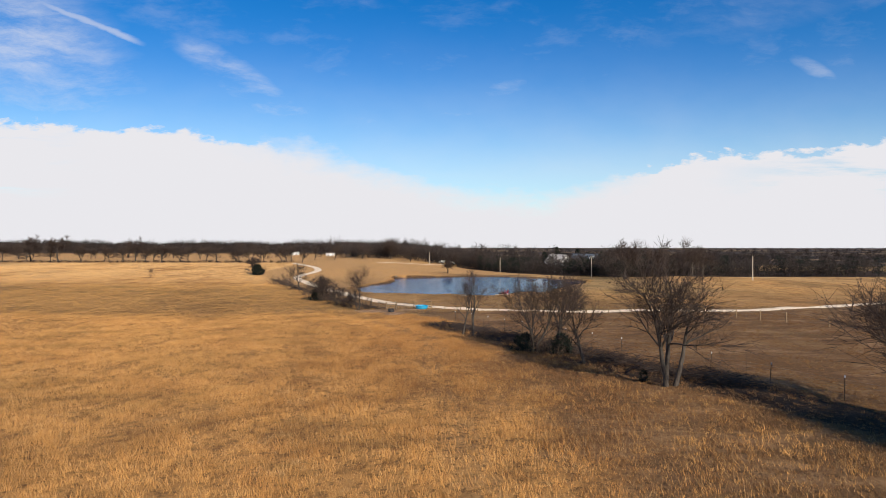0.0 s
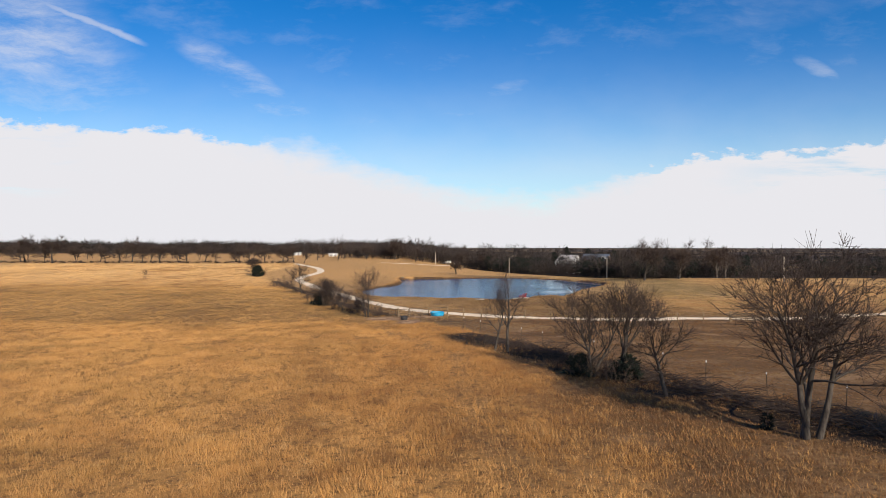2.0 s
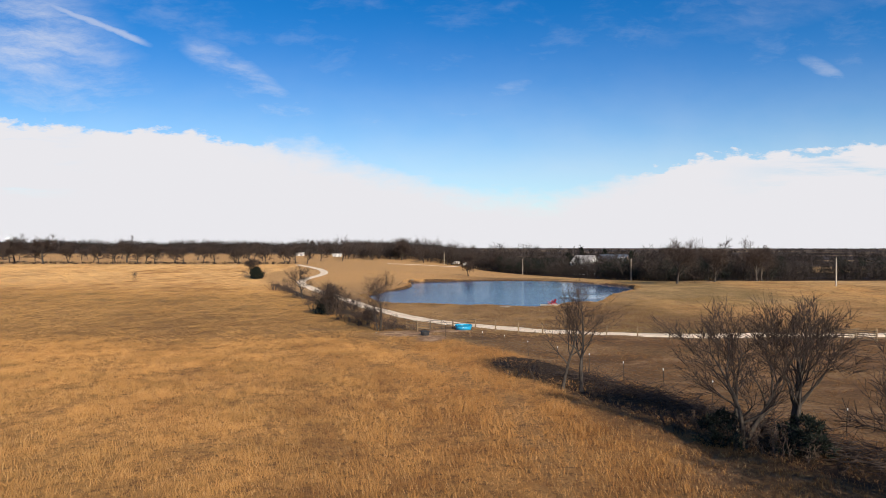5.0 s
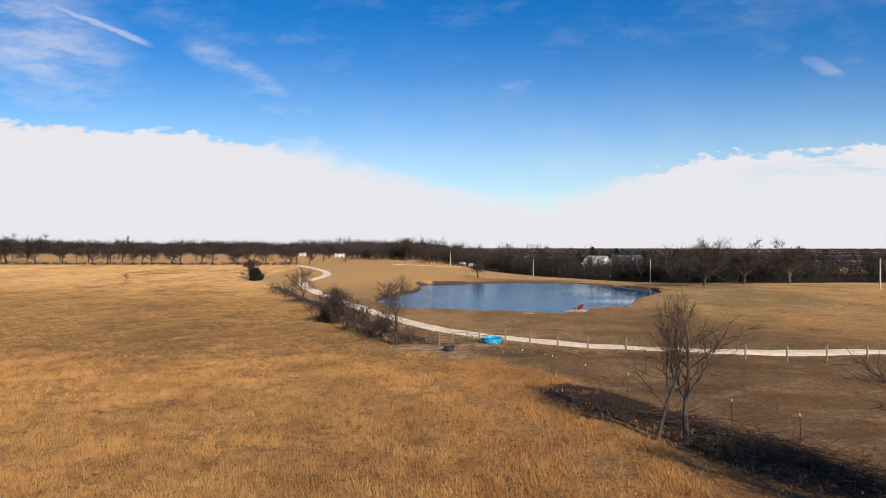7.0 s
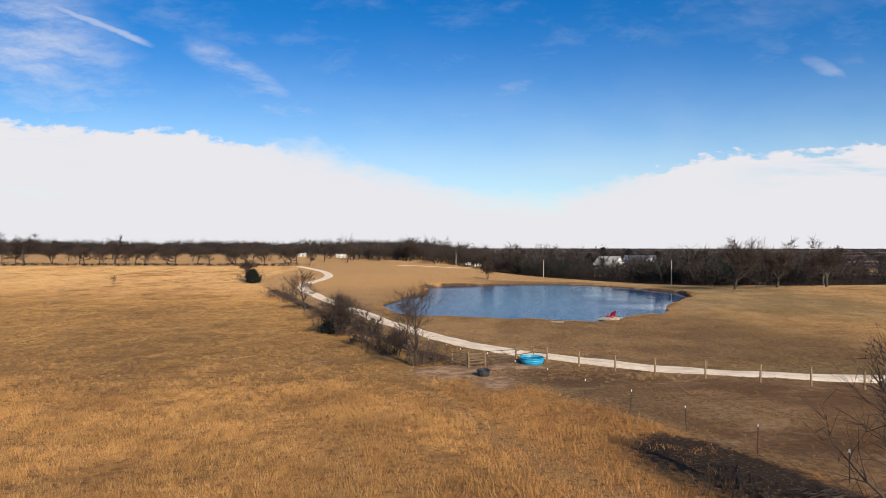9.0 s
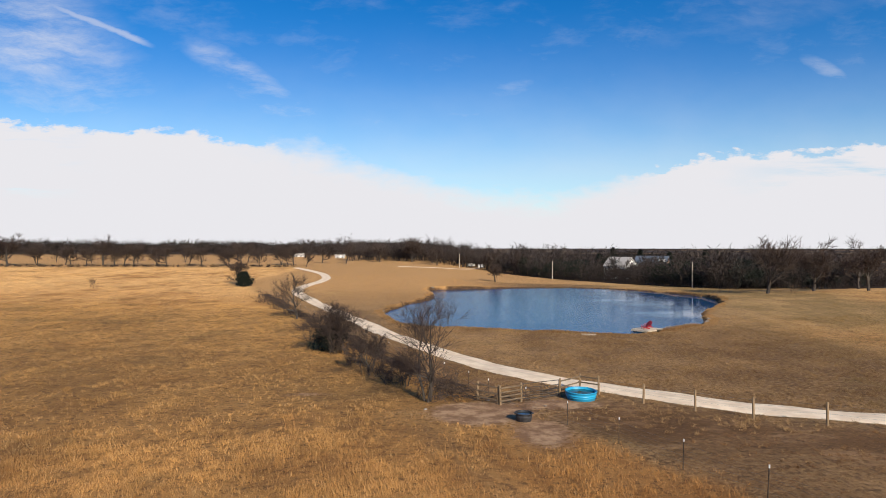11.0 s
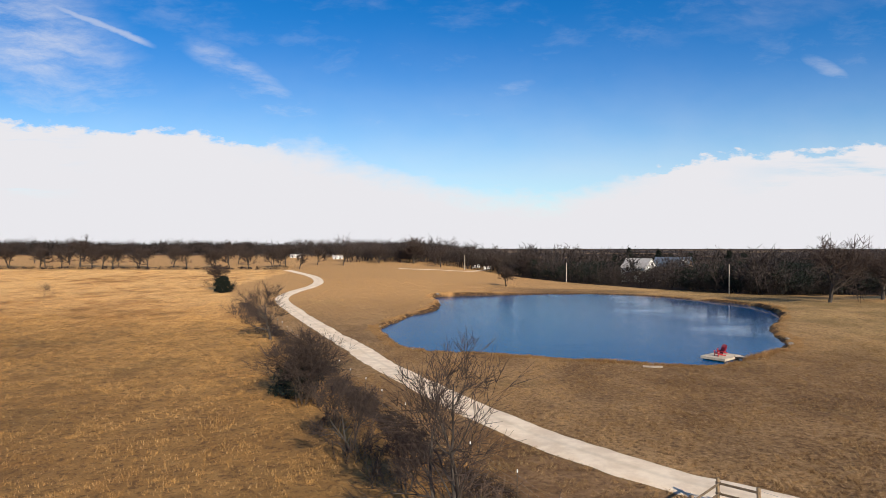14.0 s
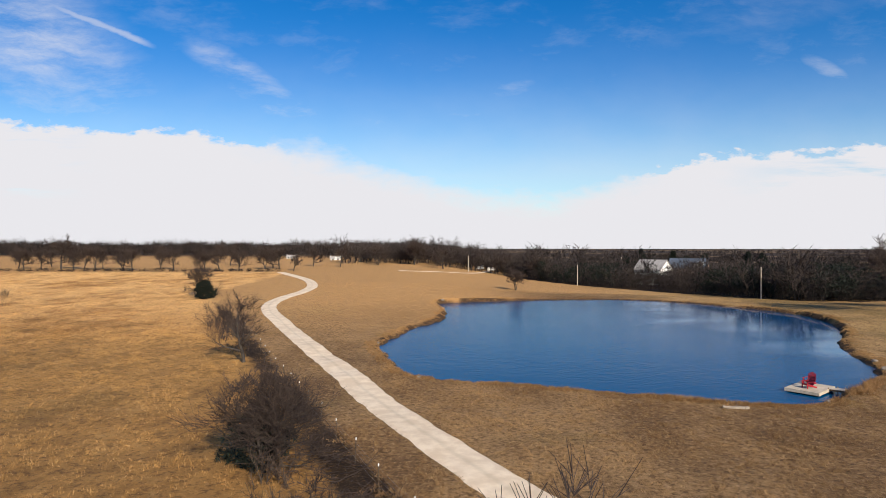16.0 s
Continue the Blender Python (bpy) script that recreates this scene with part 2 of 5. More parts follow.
def ground_material():
    m, n = material("ground_grass")
    p = where(n)
    zone = n.add("ShaderNodeSeparateColor", {0: n.add("ShaderNodeAttribute", attribute_name="zone").outputs["Color"]})
    tall, soil, bank = zone.outputs
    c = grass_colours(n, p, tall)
    graze_shade = n.add("ShaderNodeSeparateColor", {0: n.add("ShaderNodeAttribute", attribute_name="graze_shade").outputs["Color"]})
    fine = n.noise(p, 5.0, 6.0, 0.7)
    clump = n.noise(p, 2.6, 6.0, 0.72)
    # ground under the nearer tall grass: shade between the blades put into the colour
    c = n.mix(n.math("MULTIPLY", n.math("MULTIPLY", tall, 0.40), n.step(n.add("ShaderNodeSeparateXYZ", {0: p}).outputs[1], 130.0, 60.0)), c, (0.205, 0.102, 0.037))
    worn = n.mix(n.step(n.noise(n.stretch(p, 0.5, 1.0, 1.0), 0.3, 5.0, 0.65), 0.45, 0.70), PASTURE, (0.31, 0.180, 0.090))
    c = n.mix(graze_shade.outputs[0], c, worn)
    # leaf litter, with the shade of the tree row put into its dark colour
    litter_shade = n.mix(n.step(clump, 0.4, 0.65), (0.012, 0.009, 0.007), (0.050, 0.030, 0.018))
    c = n.mix(n.step(n.math("MULTIPLY_ADD", n.math("SUBTRACT", clump, 0.5), 1.2, graze_shade.outputs[1]), 0.40, 0.75), c, litter_shade)
    # hollows between clumps darkened, their shade painted in
    c = n.mix(n.math("MULTIPLY", n.step(clump, 0.51, 0.37), 0.68), c, (0.085, 0.046, 0.021))
    c = n.mix(n.math("MULTIPLY", n.step(fine, 0.52, 0.72), 0.30), c, (0.46, 0.30, 0.13))
    bare = n.mix(n.step(n.noise(p, 0.9, 6.0, 0.65), 0.4, 0.65), (0.22, 0.122, 0.066), (0.44, 0.275, 0.155))
    c = n.mix(n.step(n.math("MULTIPLY_ADD", n.math("SUBTRACT", clump, 0.5), 0.9, soil), 0.42, 0.66), c, bare)
    mud = n.mix(n.step(clump, 0.4, 0.62), (0.045, 0.028, 0.016), (0.12, 0.066, 0.032))
    c = n.mix(n.step(n.math("MULTIPLY_ADD", n.math("SUBTRACT", clump, 0.5), 0.8, bank), 0.40, 0.70), c, mud)
    # distant country: woods and pale fields
    y = n.add("ShaderNodeSeparateXYZ", {0: p}).outputs[1]
    wood = n.mix(n.step(n.noise(n.stretch(p, 0.5, 1.6, 1.0), 0.004, 3.0), 0.52, 0.60), (0.042, 0.030, 0.024), (0.26, 0.17, 0.09))
    c = n.mix(n.step(y, 430.0, 560.0), c, wood)
    h = n.math("ADD", n.math("MULTIPLY", fine, 0.35), clump)
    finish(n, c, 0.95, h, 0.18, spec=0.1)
    return m


def blade_material(name, cover, brown=0.0):
    m, n = material(name)
    p = where(n)
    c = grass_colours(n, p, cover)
    c = n.mix(brown, c, (0.128, 0.057, 0.024))
    r = n.add("ShaderNodeNewGeometry").outputs["Random Per Island"]
    c = n.mix(n.math("MULTIPLY", n.step(r, 0.72, 1.0), 0.42), c, (0.58, 0.39, 0.19))
    c = n.mix(n.math("MULTIPLY", n.step(r, 0.30, 0.0), 0.45), c, (0.15, 0.078, 0.028))
    finish(n, c, 0.75, spec=0.15)
    return m


def road_material():
    m, n = material("pale_gravel")
    p = where(n)
    side = n.add("ShaderNodeSeparateColor", {0: n.add("ShaderNodeAttribute", attribute_name="across").outputs["Color"]}).outputs[0]
    fine, mid = n.noise(p, 14.0, 6.0, 0.7), n.noise(p, 0.8, 5.0, 0.6)
    c = n.mix(n.step(mid, 0.35, 0.68), (0.70, 0.54, 0.375), (0.85, 0.69, 0.50))
    c = n.mix(n.math("MULTIPLY", n.step(fine, 0.55, 0.75), 0.35), c, (0.42, 0.35, 0.27))
    rim = n.math("ABSOLUTE", n.math("SUBTRACT", side, 0.5))
    c = n.mix(n.step(n.math("MULTIPLY_ADD", n.math("SUBTRACT", n.noise(p, 2.5, 5.0, 0.65), 0.5), 0.35, rim), 0.42, 0.54), c, (0.24, 0.155, 0.08))
    c = n.mix(n.math("MULTIPLY", n.step(rim, 0.10, 0.0), 0.22), c, (0.40, 0.31, 0.21))
    finish(n, c, 0.95, fine, 0.03, spec=0.15)
    return m


def water_material():
    m, n = material("pond_water")
    p = where(n)
    calm = n.step(n.math("MULTIPLY_ADD", n.math("SUBTRACT", n.noise(n.stretch(p, 0.4, 1.5, 1.0), 0.06, 3.0), 0.5), 40.0,
                         n.add("ShaderNodeSeparateXYZ", {0: p}).outputs[0]), 30.0, 50.0)
    amp = n.math("MULTIPLY_ADD", calm, -0.92, 1.0)
    h = n.math("ADD", n.noise(n.stretch(p, 0.55, 1.0, 1.0, 0.3), 2.4, 3.0, 0.6), n.math("MULTIPLY", n.noise(p, 7.0, 2.0), 0.3))
    gloss = n.math("MULTIPLY_ADD", calm, 0.28, 0.05)
    b = finish(n, (0.0003, 0.058, 0.160), n.math("MULTIPLY_ADD", calm, -0.04, 0.06), None, spec=gloss, IOR=1.33, **{"Specular Tint": n.mix(calm, (0.25, 0.70, 1.0), (0.80, 0.94, 1.0))})
    bump = n.add("ShaderNodeBump", {"Height": n.math("MULTIPLY", h, amp), "Distance": 0.028, "Strength": 1.0})
    n.t.links.new(bump.outputs[0], b.inputs["Normal"])
    return m


M_GROUND, M_ROAD, M_WATER = ground_material(), road_material(), water_material()
M_TALL, M_TURF = blade_material("tall_dead_grass", 1.0), blade_material("short_dry_turf", 0.0)
M_BROWN = blade_material("low_brown_grass", 0.35, 0.66)
M_BANK = blade_material("pale_bank_grass", 0.3, 0.30)
M_BARK = simple("grey_brown_bark", (0.022, 0.017, 0.014), (0.090, 0.072, 0.058), 9.0, 0.9, 0.02, (1, 1, 0.25))
M_TWIG = simple("brown_twigs", (0.026, 0.018, 0.015), (0.075, 0.050, 0.038), 4.0, 0.9, 0.005, island=0.5)
M_BRUSH = simple("red_brown_brush", (0.045, 0.029, 0.021), (0.120, 0.078, 0.054), 4.0, 0.9, 0.005, island=0.6)
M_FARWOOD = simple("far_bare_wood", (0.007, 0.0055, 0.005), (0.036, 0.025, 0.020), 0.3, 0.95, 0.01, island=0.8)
M_BAREWOOD = simple("bare_grey_wood", (0.013, 0.010, 0.010), (0.070, 0.052, 0.043), 0.3, 0.9, 0.01, island=0.8)
M_NEEDLE = simple("dark_evergreen", (0.004, 0.0065, 0.0045), (0.013, 0.018, 0.010), 3.0, 0.85, 0.01, island=0.6)
M_STEEL = simple("rusty_green_steel", (0.045, 0.04, 0.03), (0.12, 0.07, 0.045), 12.0, 0.7, 0.002)
M_WHITE = simple("white_paint", (0.66, 0.64, 0.60), (0.82, 0.81, 0.78), 3.0, 0.6, 0.002)
M_POST = simple("weathered_post_wood", (0.17, 0.11, 0.06), (0.33, 0.225, 0.125), 8.0, 0.85, 0.01, (1, 1, 0.2))
M_RAIL = simple("grey_board", (0.085, 0.058, 0.036), (0.21, 0.150, 0.092), 8.0, 0.85, 0.008, (0.2, 1, 1))
M_GATE = simple("dark_tube_steel", (0.035, 0.032, 0.03), (0.09, 0.075, 0.06), 9.0, 0.55, 0.002, metal=0.4)
M_WIRE = simple("galvanised_wire", (0.12, 0.11, 0.10), (0.26, 0.25, 0.24), 5.0, 0.5, 0.001, metal=0.6)
M_TANK = simple("turquoise_plastic", (0.012, 0.23, 0.43), (0.022, 0.32, 0.54), 1.5, 0.42, 0.003)
M_TANKWATER = simple("green_tank_water", (0.006, 0.040, 0.036), (0.010, 0.055, 0.045), 2.0, 0.10, 0.002, spec=0.5)
M_RUBBER = simple("black_rubber", (0.012, 0.012, 0.014), (0.05, 0.048, 0.05), 4.0, 0.6, 0.004)
M_TUBWATER = simple("tub_water", (0.02, 0.03, 0.04), (0.03, 0.045, 0.055), 2.0, 0.08, 0.002, spec=0.5)
M_DECK = simple("pale_deck_board", (0.38, 0.30, 0.21), (0.62, 0.52, 0.39), 4.0, 0.8, 0.004, (0.2, 1, 1), island=0.3)
M_RED = simple("red_chair_plastic", (0.26, 0.008, 0.014), (0.38, 0.016, 0.024), 3.0, 0.5, 0.002)
M_FLOAT = simple("dark_float", (0.02, 0.02, 0.022), (0.06, 0.055, 0.05), 3.0, 0.7, 0.004)
M_LOG = simple("bleached_log", (0.14, 0.10, 0.07), (0.50, 0.42, 0.33), 6.0, 0.85, 0.02, (0.3, 1, 1))
M_POLE = simple("pale_pole_wood", (0.40, 0.33, 0.25), (0.58, 0.50, 0.40), 2.0, 0.85, 0.006, (1, 1, 0.1))
M_SHINGLE = simple("pale_grey_shingle", (0.30, 0.275, 0.25), (0.44, 0.41, 0.38), 2.0, 0.85, 0.02)
M_METALROOF = simple("slate_blue_roof", (0.06, 0.075, 0.10), (0.10, 0.12, 0.155), 1.0, 0.75, 0.01)
M_SIDING = simple("white_siding", (0.62, 0.60, 0.56), (0.78, 0.76, 0.73), 1.0, 0.7, 0.01)
M_BRICKWALL = simple("brown_brick_wall", (0.16, 0.10, 0.07), (0.30, 0.20, 0.15), 3.0, 0.85, 0.01)
M_GLASS = simple("dark_window_glass", (0.015, 0.018, 0.022), (0.03, 0.035, 0.04), 1.0, 0.08, 0.001, spec=0.6)
M_STONE = simple("pale_stone", (0.14, 0.11, 0.085), (0.32, 0.27, 0.22), 4.0, 0.9, 0.03)


# ---- shape of the land ----
def ss(a, b, v):
    t = np.clip((v - a) / (b - a), 0, 1)
    return t * t * (3 - 2 * t)


def spline(points, per=8, closed=False):
    """A smooth curve through plan points."""
    p = np.array(points, float)
    n = len(p)
    out = []
    for i in range(n if closed else n - 1):
        a, b, c, d = (p[(i + k) % n] if closed else p[min(max(i + k, 0), n - 1)] for k in (-1, 0, 1, 2))
        for s in np.arange(per) / per:
            out.append(0.5 * (2 * b + (c - a) * s + (2 * a - 5 * b + 4 * c - d) * s**2 + (3 * b - a - 3 * c + d) * s**3))
    if not closed:
        out.append(p[-1])
    return np.array(out)


def curve_gap(x, y, line, closed=False):
    """Distance of places to a plan curve; negative inside a closed one."""
    x, y = np.atleast_1d(np.asarray(x, float)), np.atleast_1d(np.asarray(y, float))
    a = line
    b = np.roll(line, -1, 0) if closed else None
    if not closed:
        a, b = line[:-1], line[1:]
    best = np.full(x.shape, 1e9)
    inside = np.zeros(x.shape, bool)
    for (ax, ay), (bx, by) in zip(a, b):
        dx, dy = bx - ax, by - ay
        t = np.clip(((x - ax) * dx + (y - ay) * dy) / (dx * dx + dy * dy + 1e-12), 0, 1)
        best = np.minimum(best, (x - ax - t * dx) ** 2 + (y - ay - t * dy) ** 2)
        if closed:
            with np.errstate(divide="ignore", invalid="ignore"):
                inside ^= ((ay > y) != (by > y)) & (x < dx * (y - ay) / (dy if dy else 1e-12) + ax)
    best = np.sqrt(best)
    return np.where(inside, -best, best) if closed else best


def wave(x, y, length, seed):
    """Smooth uneven waves of about that length, within -1 to 1."""
    r = np.random.RandomState(seed)
    s = 0
    for k in range(5):
        a, ph = r.uniform(0, math.tau, 2)
        f = math.tau / length * r.uniform(0.6, 1.6)
        s = s + np.sin(f * (x * math.cos(a) + y * math.sin(a)) + ph + 1.3 * np.sin(0.37 * f * (x * math.sin(a) - y * math.cos(a))))
    return s / 3.2


WATER = -2.1
POND = spline([(-13.4, 125), (-11.6, 118.2), (-9.4, 113.3), (-5.5, 111.0), (-0.8, 109.5), (3.6, 107.9), (7.7, 106.0), (11.5, 104.3),
               (15.3, 103.1), (18.4, 102.7), (20.8, 103.1), (23.5, 104.6), (25.8, 106.6), (29.8, 110.0), (33.7, 113.9), (36.6, 118.6),
               (38.2, 124.0), (42.2, 132.0), (49.2, 142.2), (54.3, 152), (56.2, 161.5), (55.2, 169.5), (51.0, 178.5), (44.5, 188.5),
               (33.5, 194.5), (21.0, 194.5), (7.5, 191.2), (-7.5, 184), (-6.6, 168), (-7.8, 154.5), (-11.2, 146.5), (-12.8, 139.5), (-14.6, 131)], 6, True)
ROAD = spline([(125, 95), (110, 86), (89.4, 74.2), (78.4, 68.5), (65, 62.3), (53.7, 58.4), (44.6, 57.2), (36, 57.7), (28, 59.3), (20.2, 61.6), (16, 63.7),
               (13.3, 65.6), (11.1, 67.6), (8.1, 70.1), (4.7, 73.0), (1.0, 78.0), (-3.2, 85.4), (-5.4, 89.6), (-8.4, 95.7), (-12.2, 104),
               (-16.5, 114.5), (-22.2, 127), (-29.8, 144.4), (-37.3, 161.5), (-40.6, 172.5), (-41.2, 184), (-40.2, 197.6), (-41.4, 211.5),
               (-46.7, 229), (-55.7, 247), (-63.5, 261)], 8)
LANE = spline([(-24, 273), (-14, 278), (2, 300), (12, 345), (18, 400), (20, 460)], 6)
TRACK = spline([(10.5, -25), (9.4, -7.4), (8.7, 0.4), (7.6, 15.2), (7.3, 27), (5.6, 33), (3.6, 38.5), (0.8, 44.5), (-3.9, 57), (-6.6, 63)], 8)
FENCE = np.array([(35.0, -7.4), (31.1, 0.7), (23.6, 17.2), (14.2, 38.3), (5.0, 56.5), (0.6, 63.6), (-2.2, 70.2), (-9.6, 85.6), (-14.7, 96.9), (-24, 117), (-39, 150), (-60, 190)], float)


def fence_side(x, y):
    """How far a place lies to the left (below 0) of the long fence line."""
    fx = np.interp(y, FENCE[:, 1], FENCE[:, 0])
    return (x - fx) * 0.9


def bare_land(x, y):
    k = 8.0
    ym = -k * np.log(np.exp(-np.clip(y, -300, 400) / k) + math.exp(-104 / k))
    z = 0.6 - 0.0227 * ym + 0.013 * np.clip(x, -40, 40) * (1 - ss(60, 130, y))
    z = z + (0.026 * np.clip(y - 145, 0, 135) + 0.008 * np.clip(y - 280, 0, 220)) * (1 - ss(-30, 25, x))
    z = z + 2.0 * np.exp(-(((x - 92) / 30) ** 2 + ((y - 146) / 32) ** 2))
    z = z - 0.022 * np.clip(y - 175, 0, 150) * ss(-10, 60, x)
    far = np.hypot(x, y)
    z = z - 5.0 * ss(330, 900, far) * ss(-200, 100, x) + 0.0032 * np.clip(far - 1400, 0, 3000)
    return z + 0.10 * wave(x, y, 22, 3) * (1 - ss(150, 260, y)) + 0.05 * wave(x, y, 8, 5) * (1 - ss(120, 200, y))


def land(x, y):
    """Height of the ground, with the pond dug into it."""
    x, y = np.atleast_1d(np.asarray(x, float)), np.atleast_1d(np.asarray(y, float))
    z = bare_land(x, y)
    near = (x > -60) & (x < 110) & (y > 55) & (y < 245)
    if near.any():
        px, py = x[near], y[near]
        s = curve_gap(px, py, POND, True) + 0.35 * wave(px, py, 5.0, 11) + 0.22 * wave(px, py, 1.9, 12)
        g = z[near]
        floor = WATER + 0.22 + 0.10 * wave(px, py, 9, 13)
        g = np.where(s < 26, g + (np.maximum(g, floor) - g) * (1 - ss(8, 26, s)), g)
        rim = WATER + (g - WATER) * ss(-0.15, 0.85, s)
        z[near] = np.where(s < 0.0, WATER - np.minimum(1.6, -s * 0.55) - 0.02, np.minimum(g, rim))
    return z


def on_land(x, y):
    return float(land(x, y)[0])


def steps(stops):
    """Grid lines: from stop to stop with the given spacing."""
    out = [stops[0][0]]
    for (a, _), (b, d) in zip(stops, stops[1:]):
        k = max(1, round((b - a) / d))
        out += [a + (b - a) * (i + 1) / k for i in range(k)]
    return np.array(out)


def from_arrays(name, verts, faces, mat, smooth=False):
    """A mesh from numpy arrays; faces all of one size."""
    me = bpy.data.meshes.new(name)
    nv, (nf, k) = len(verts), faces.shape
    me.vertices.add(nv)
    me.vertices.foreach_set("co", np.ascontiguousarray(verts, np.float32).ravel())
    me.loops.add(nf * k)
    me.loops.foreach_set("vertex_index", np.ascontiguousarray(faces, np.int32).ravel())
    me.polygons.add(nf)
    me.polygons.foreach_set("loop_start", np.arange(0, nf * k, k, dtype=np.int32))
    me.polygons.foreach_set("loop_total", np.full(nf, k, np.int32))
    if smooth:
        me.polygons.foreach_set("use_smooth", np.ones(nf, bool))
    me.update(calc_edges=True)
    me.materials.append(mat)
    return me


def paint(me, name, rgb):
    a = me.attributes.new(name, "FLOAT_COLOR", "POINT")
    a.data.foreach_set("color", np.concatenate([rgb, np.ones((len(rgb), 1))], 1).astype(np.float32).ravel())


def tallness(x, y):
    """1 where the dead grass stands tall, 0 on grazed or mown turf."""
    side = fence_side(x, y) + 0.8 * wave(x, y, 6, 21)
    t = 1 - ss(-1.2, 0.6, side)
    t = t * (1 - 0.45 * ss(1.6, 0.5, curve_gap(x, y, TRACK)))
    t = t * (1 - 0.8 * brown_zone(x, y))
    east = ss(34, 50, x) * ss(60, 68, y) * (1 - ss(96, 112, y) * (1 - ss(68, 84, x))) * (1 - ss(205, 225, y)) * (0.7 + 0.25 * wave(x, y, 18, 24))
    return np.where(y > 262, 0.0, np.maximum(t, east))


def brown_zone(x, y):
    """Low dark brown growth between the track and the tree row, on the near side."""
    tx = np.interp(y, TRACK[:, 1], TRACK[:, 0])
    return ss(1.5, 8.0, x - tx + 1.5 * wave(x, y, 8, 23)) * (1 - ss(27, 37, y + 2 * wave(x, y, 7, 25))) * (y > -120) * (fence_side(x, y) < 0.5)


def bareness(x, y):
    """1 on the trampled soil round gate, tank and tub, and on a few worn places."""
    s = np.exp(-((np.hypot((x + 1.6) / 4.6, (y - 63.2) / 3.6)) ** 2) * 1.1)
    s = np.maximum(s, np.exp(-((np.hypot((x - 3.6) / 3.6, (y - 65.2) / 1.7)) ** 2)))
    s = np.maximum(s, 0.8 * np.exp(-((np.hypot((x - 1.5) / 2.6, (y - 59.0) / 4.2)) ** 2)))
    s = np.maximum(s, 0.75 * np.exp(-((np.hypot((x + 18.6) / 0.8, (y - 86.5) / 2.6)) ** 2)))
    s = np.maximum(s, 0.6 * np.exp(-((np.hypot((x - 21.6) / 1.6, (y - 3.2) / 1.0)) ** 2)))
    return np.maximum(s, 0.62 * np.exp(-((np.hypot((x + 14) / 4.0, (y - 69) / 1.2)) ** 2)))


def pasture(x, y):
    """1 on the closely grazed brown pasture between the fences."""
    road_y = np.interp(x, ROAD[::-1, 0][ROAD[::-1, 1] < 84], ROAD[::-1, 1][ROAD[::-1, 1] < 84])
    return ss(-0.5, 1.5, fence_side(x, y)) * ss(1.0, 4.0, road_y - y) * (0.72 + 0.28 * wave(x, y, 14, 51)) * (y > -200)


BELT = spline([(16, 345), (24, 310), (36, 276), (50, 244), (62, 214), (74, 190), (96, 184), (130, 200), (180, 200), (260, 205), (380, 215)], 10)


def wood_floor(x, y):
    """1 on the ground under the woodland belt, which is coloured dark."""
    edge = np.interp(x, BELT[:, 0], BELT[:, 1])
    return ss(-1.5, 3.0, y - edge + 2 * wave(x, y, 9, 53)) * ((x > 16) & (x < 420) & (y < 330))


def litter_shade(x, y):
    """Dead leaves, dark weeds and painted shade of the tree row along the fence."""
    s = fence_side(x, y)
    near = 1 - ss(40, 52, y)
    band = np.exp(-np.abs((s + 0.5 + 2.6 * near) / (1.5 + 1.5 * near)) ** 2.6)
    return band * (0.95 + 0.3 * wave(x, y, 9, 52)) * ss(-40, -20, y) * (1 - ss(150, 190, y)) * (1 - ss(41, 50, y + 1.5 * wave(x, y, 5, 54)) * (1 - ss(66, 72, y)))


def build_ground():
    xs = steps([(-4500, 1), (-1200, 300), (-400, 80), (-120, 14), (-60, 3.5), (-18, 1.4), (62, 0.6), (110, 2.4), (260, 12), (700, 60), (1500, 160), (4500, 400)])
    ys = steps([(-4500, 1), (-600, 400), (-60, 60), (-30, 5), (60, 1.5), (98, 0.9), (126, 0.42), (200, 0.8), (275, 2.5), (420, 9), (900, 40), (1800, 120), (4500, 300)])
    gx, gy = (a.ravel() for a in np.meshgrid(xs, ys))
    z = land(gx, gy)
    nx, ny = len(xs), len(ys)
    i = (np.arange(ny - 1)[:, None] * nx + np.arange(nx - 1)[None]).ravel()
    me = from_arrays("ground", np.stack([gx, gy, z], 1), np.stack([i, i + 1, i + nx + 1, i + nx], 1), M_GROUND, True)
    near = (gx > -60) & (gx < 110) & (gy > 60) & (gy < 240)
    bank = np.zeros(len(gx))
    s = curve_gap(gx[near], gy[near], POND, True)
    bank[near] = (1 - ss(0.2, 2.0, s)) * (0.85 + 0.3 * wave(gx[near], gy[near], 7, 31))
    paint(me, "zone", np.stack([tallness(gx, gy), bareness(gx, gy), bank], 1))
    paint(me, "graze_shade", np.stack([np.maximum(pasture(gx, gy), 0.8 * brown_zone(gx, gy)), np.maximum(litter_shade(gx, gy), wood_floor(gx, gy)), bank * 0], 1))
    tagged(new("ground", me), "dry golden winter grassland sloping gently to a pond", "ground", kind="structure")


build_ground()


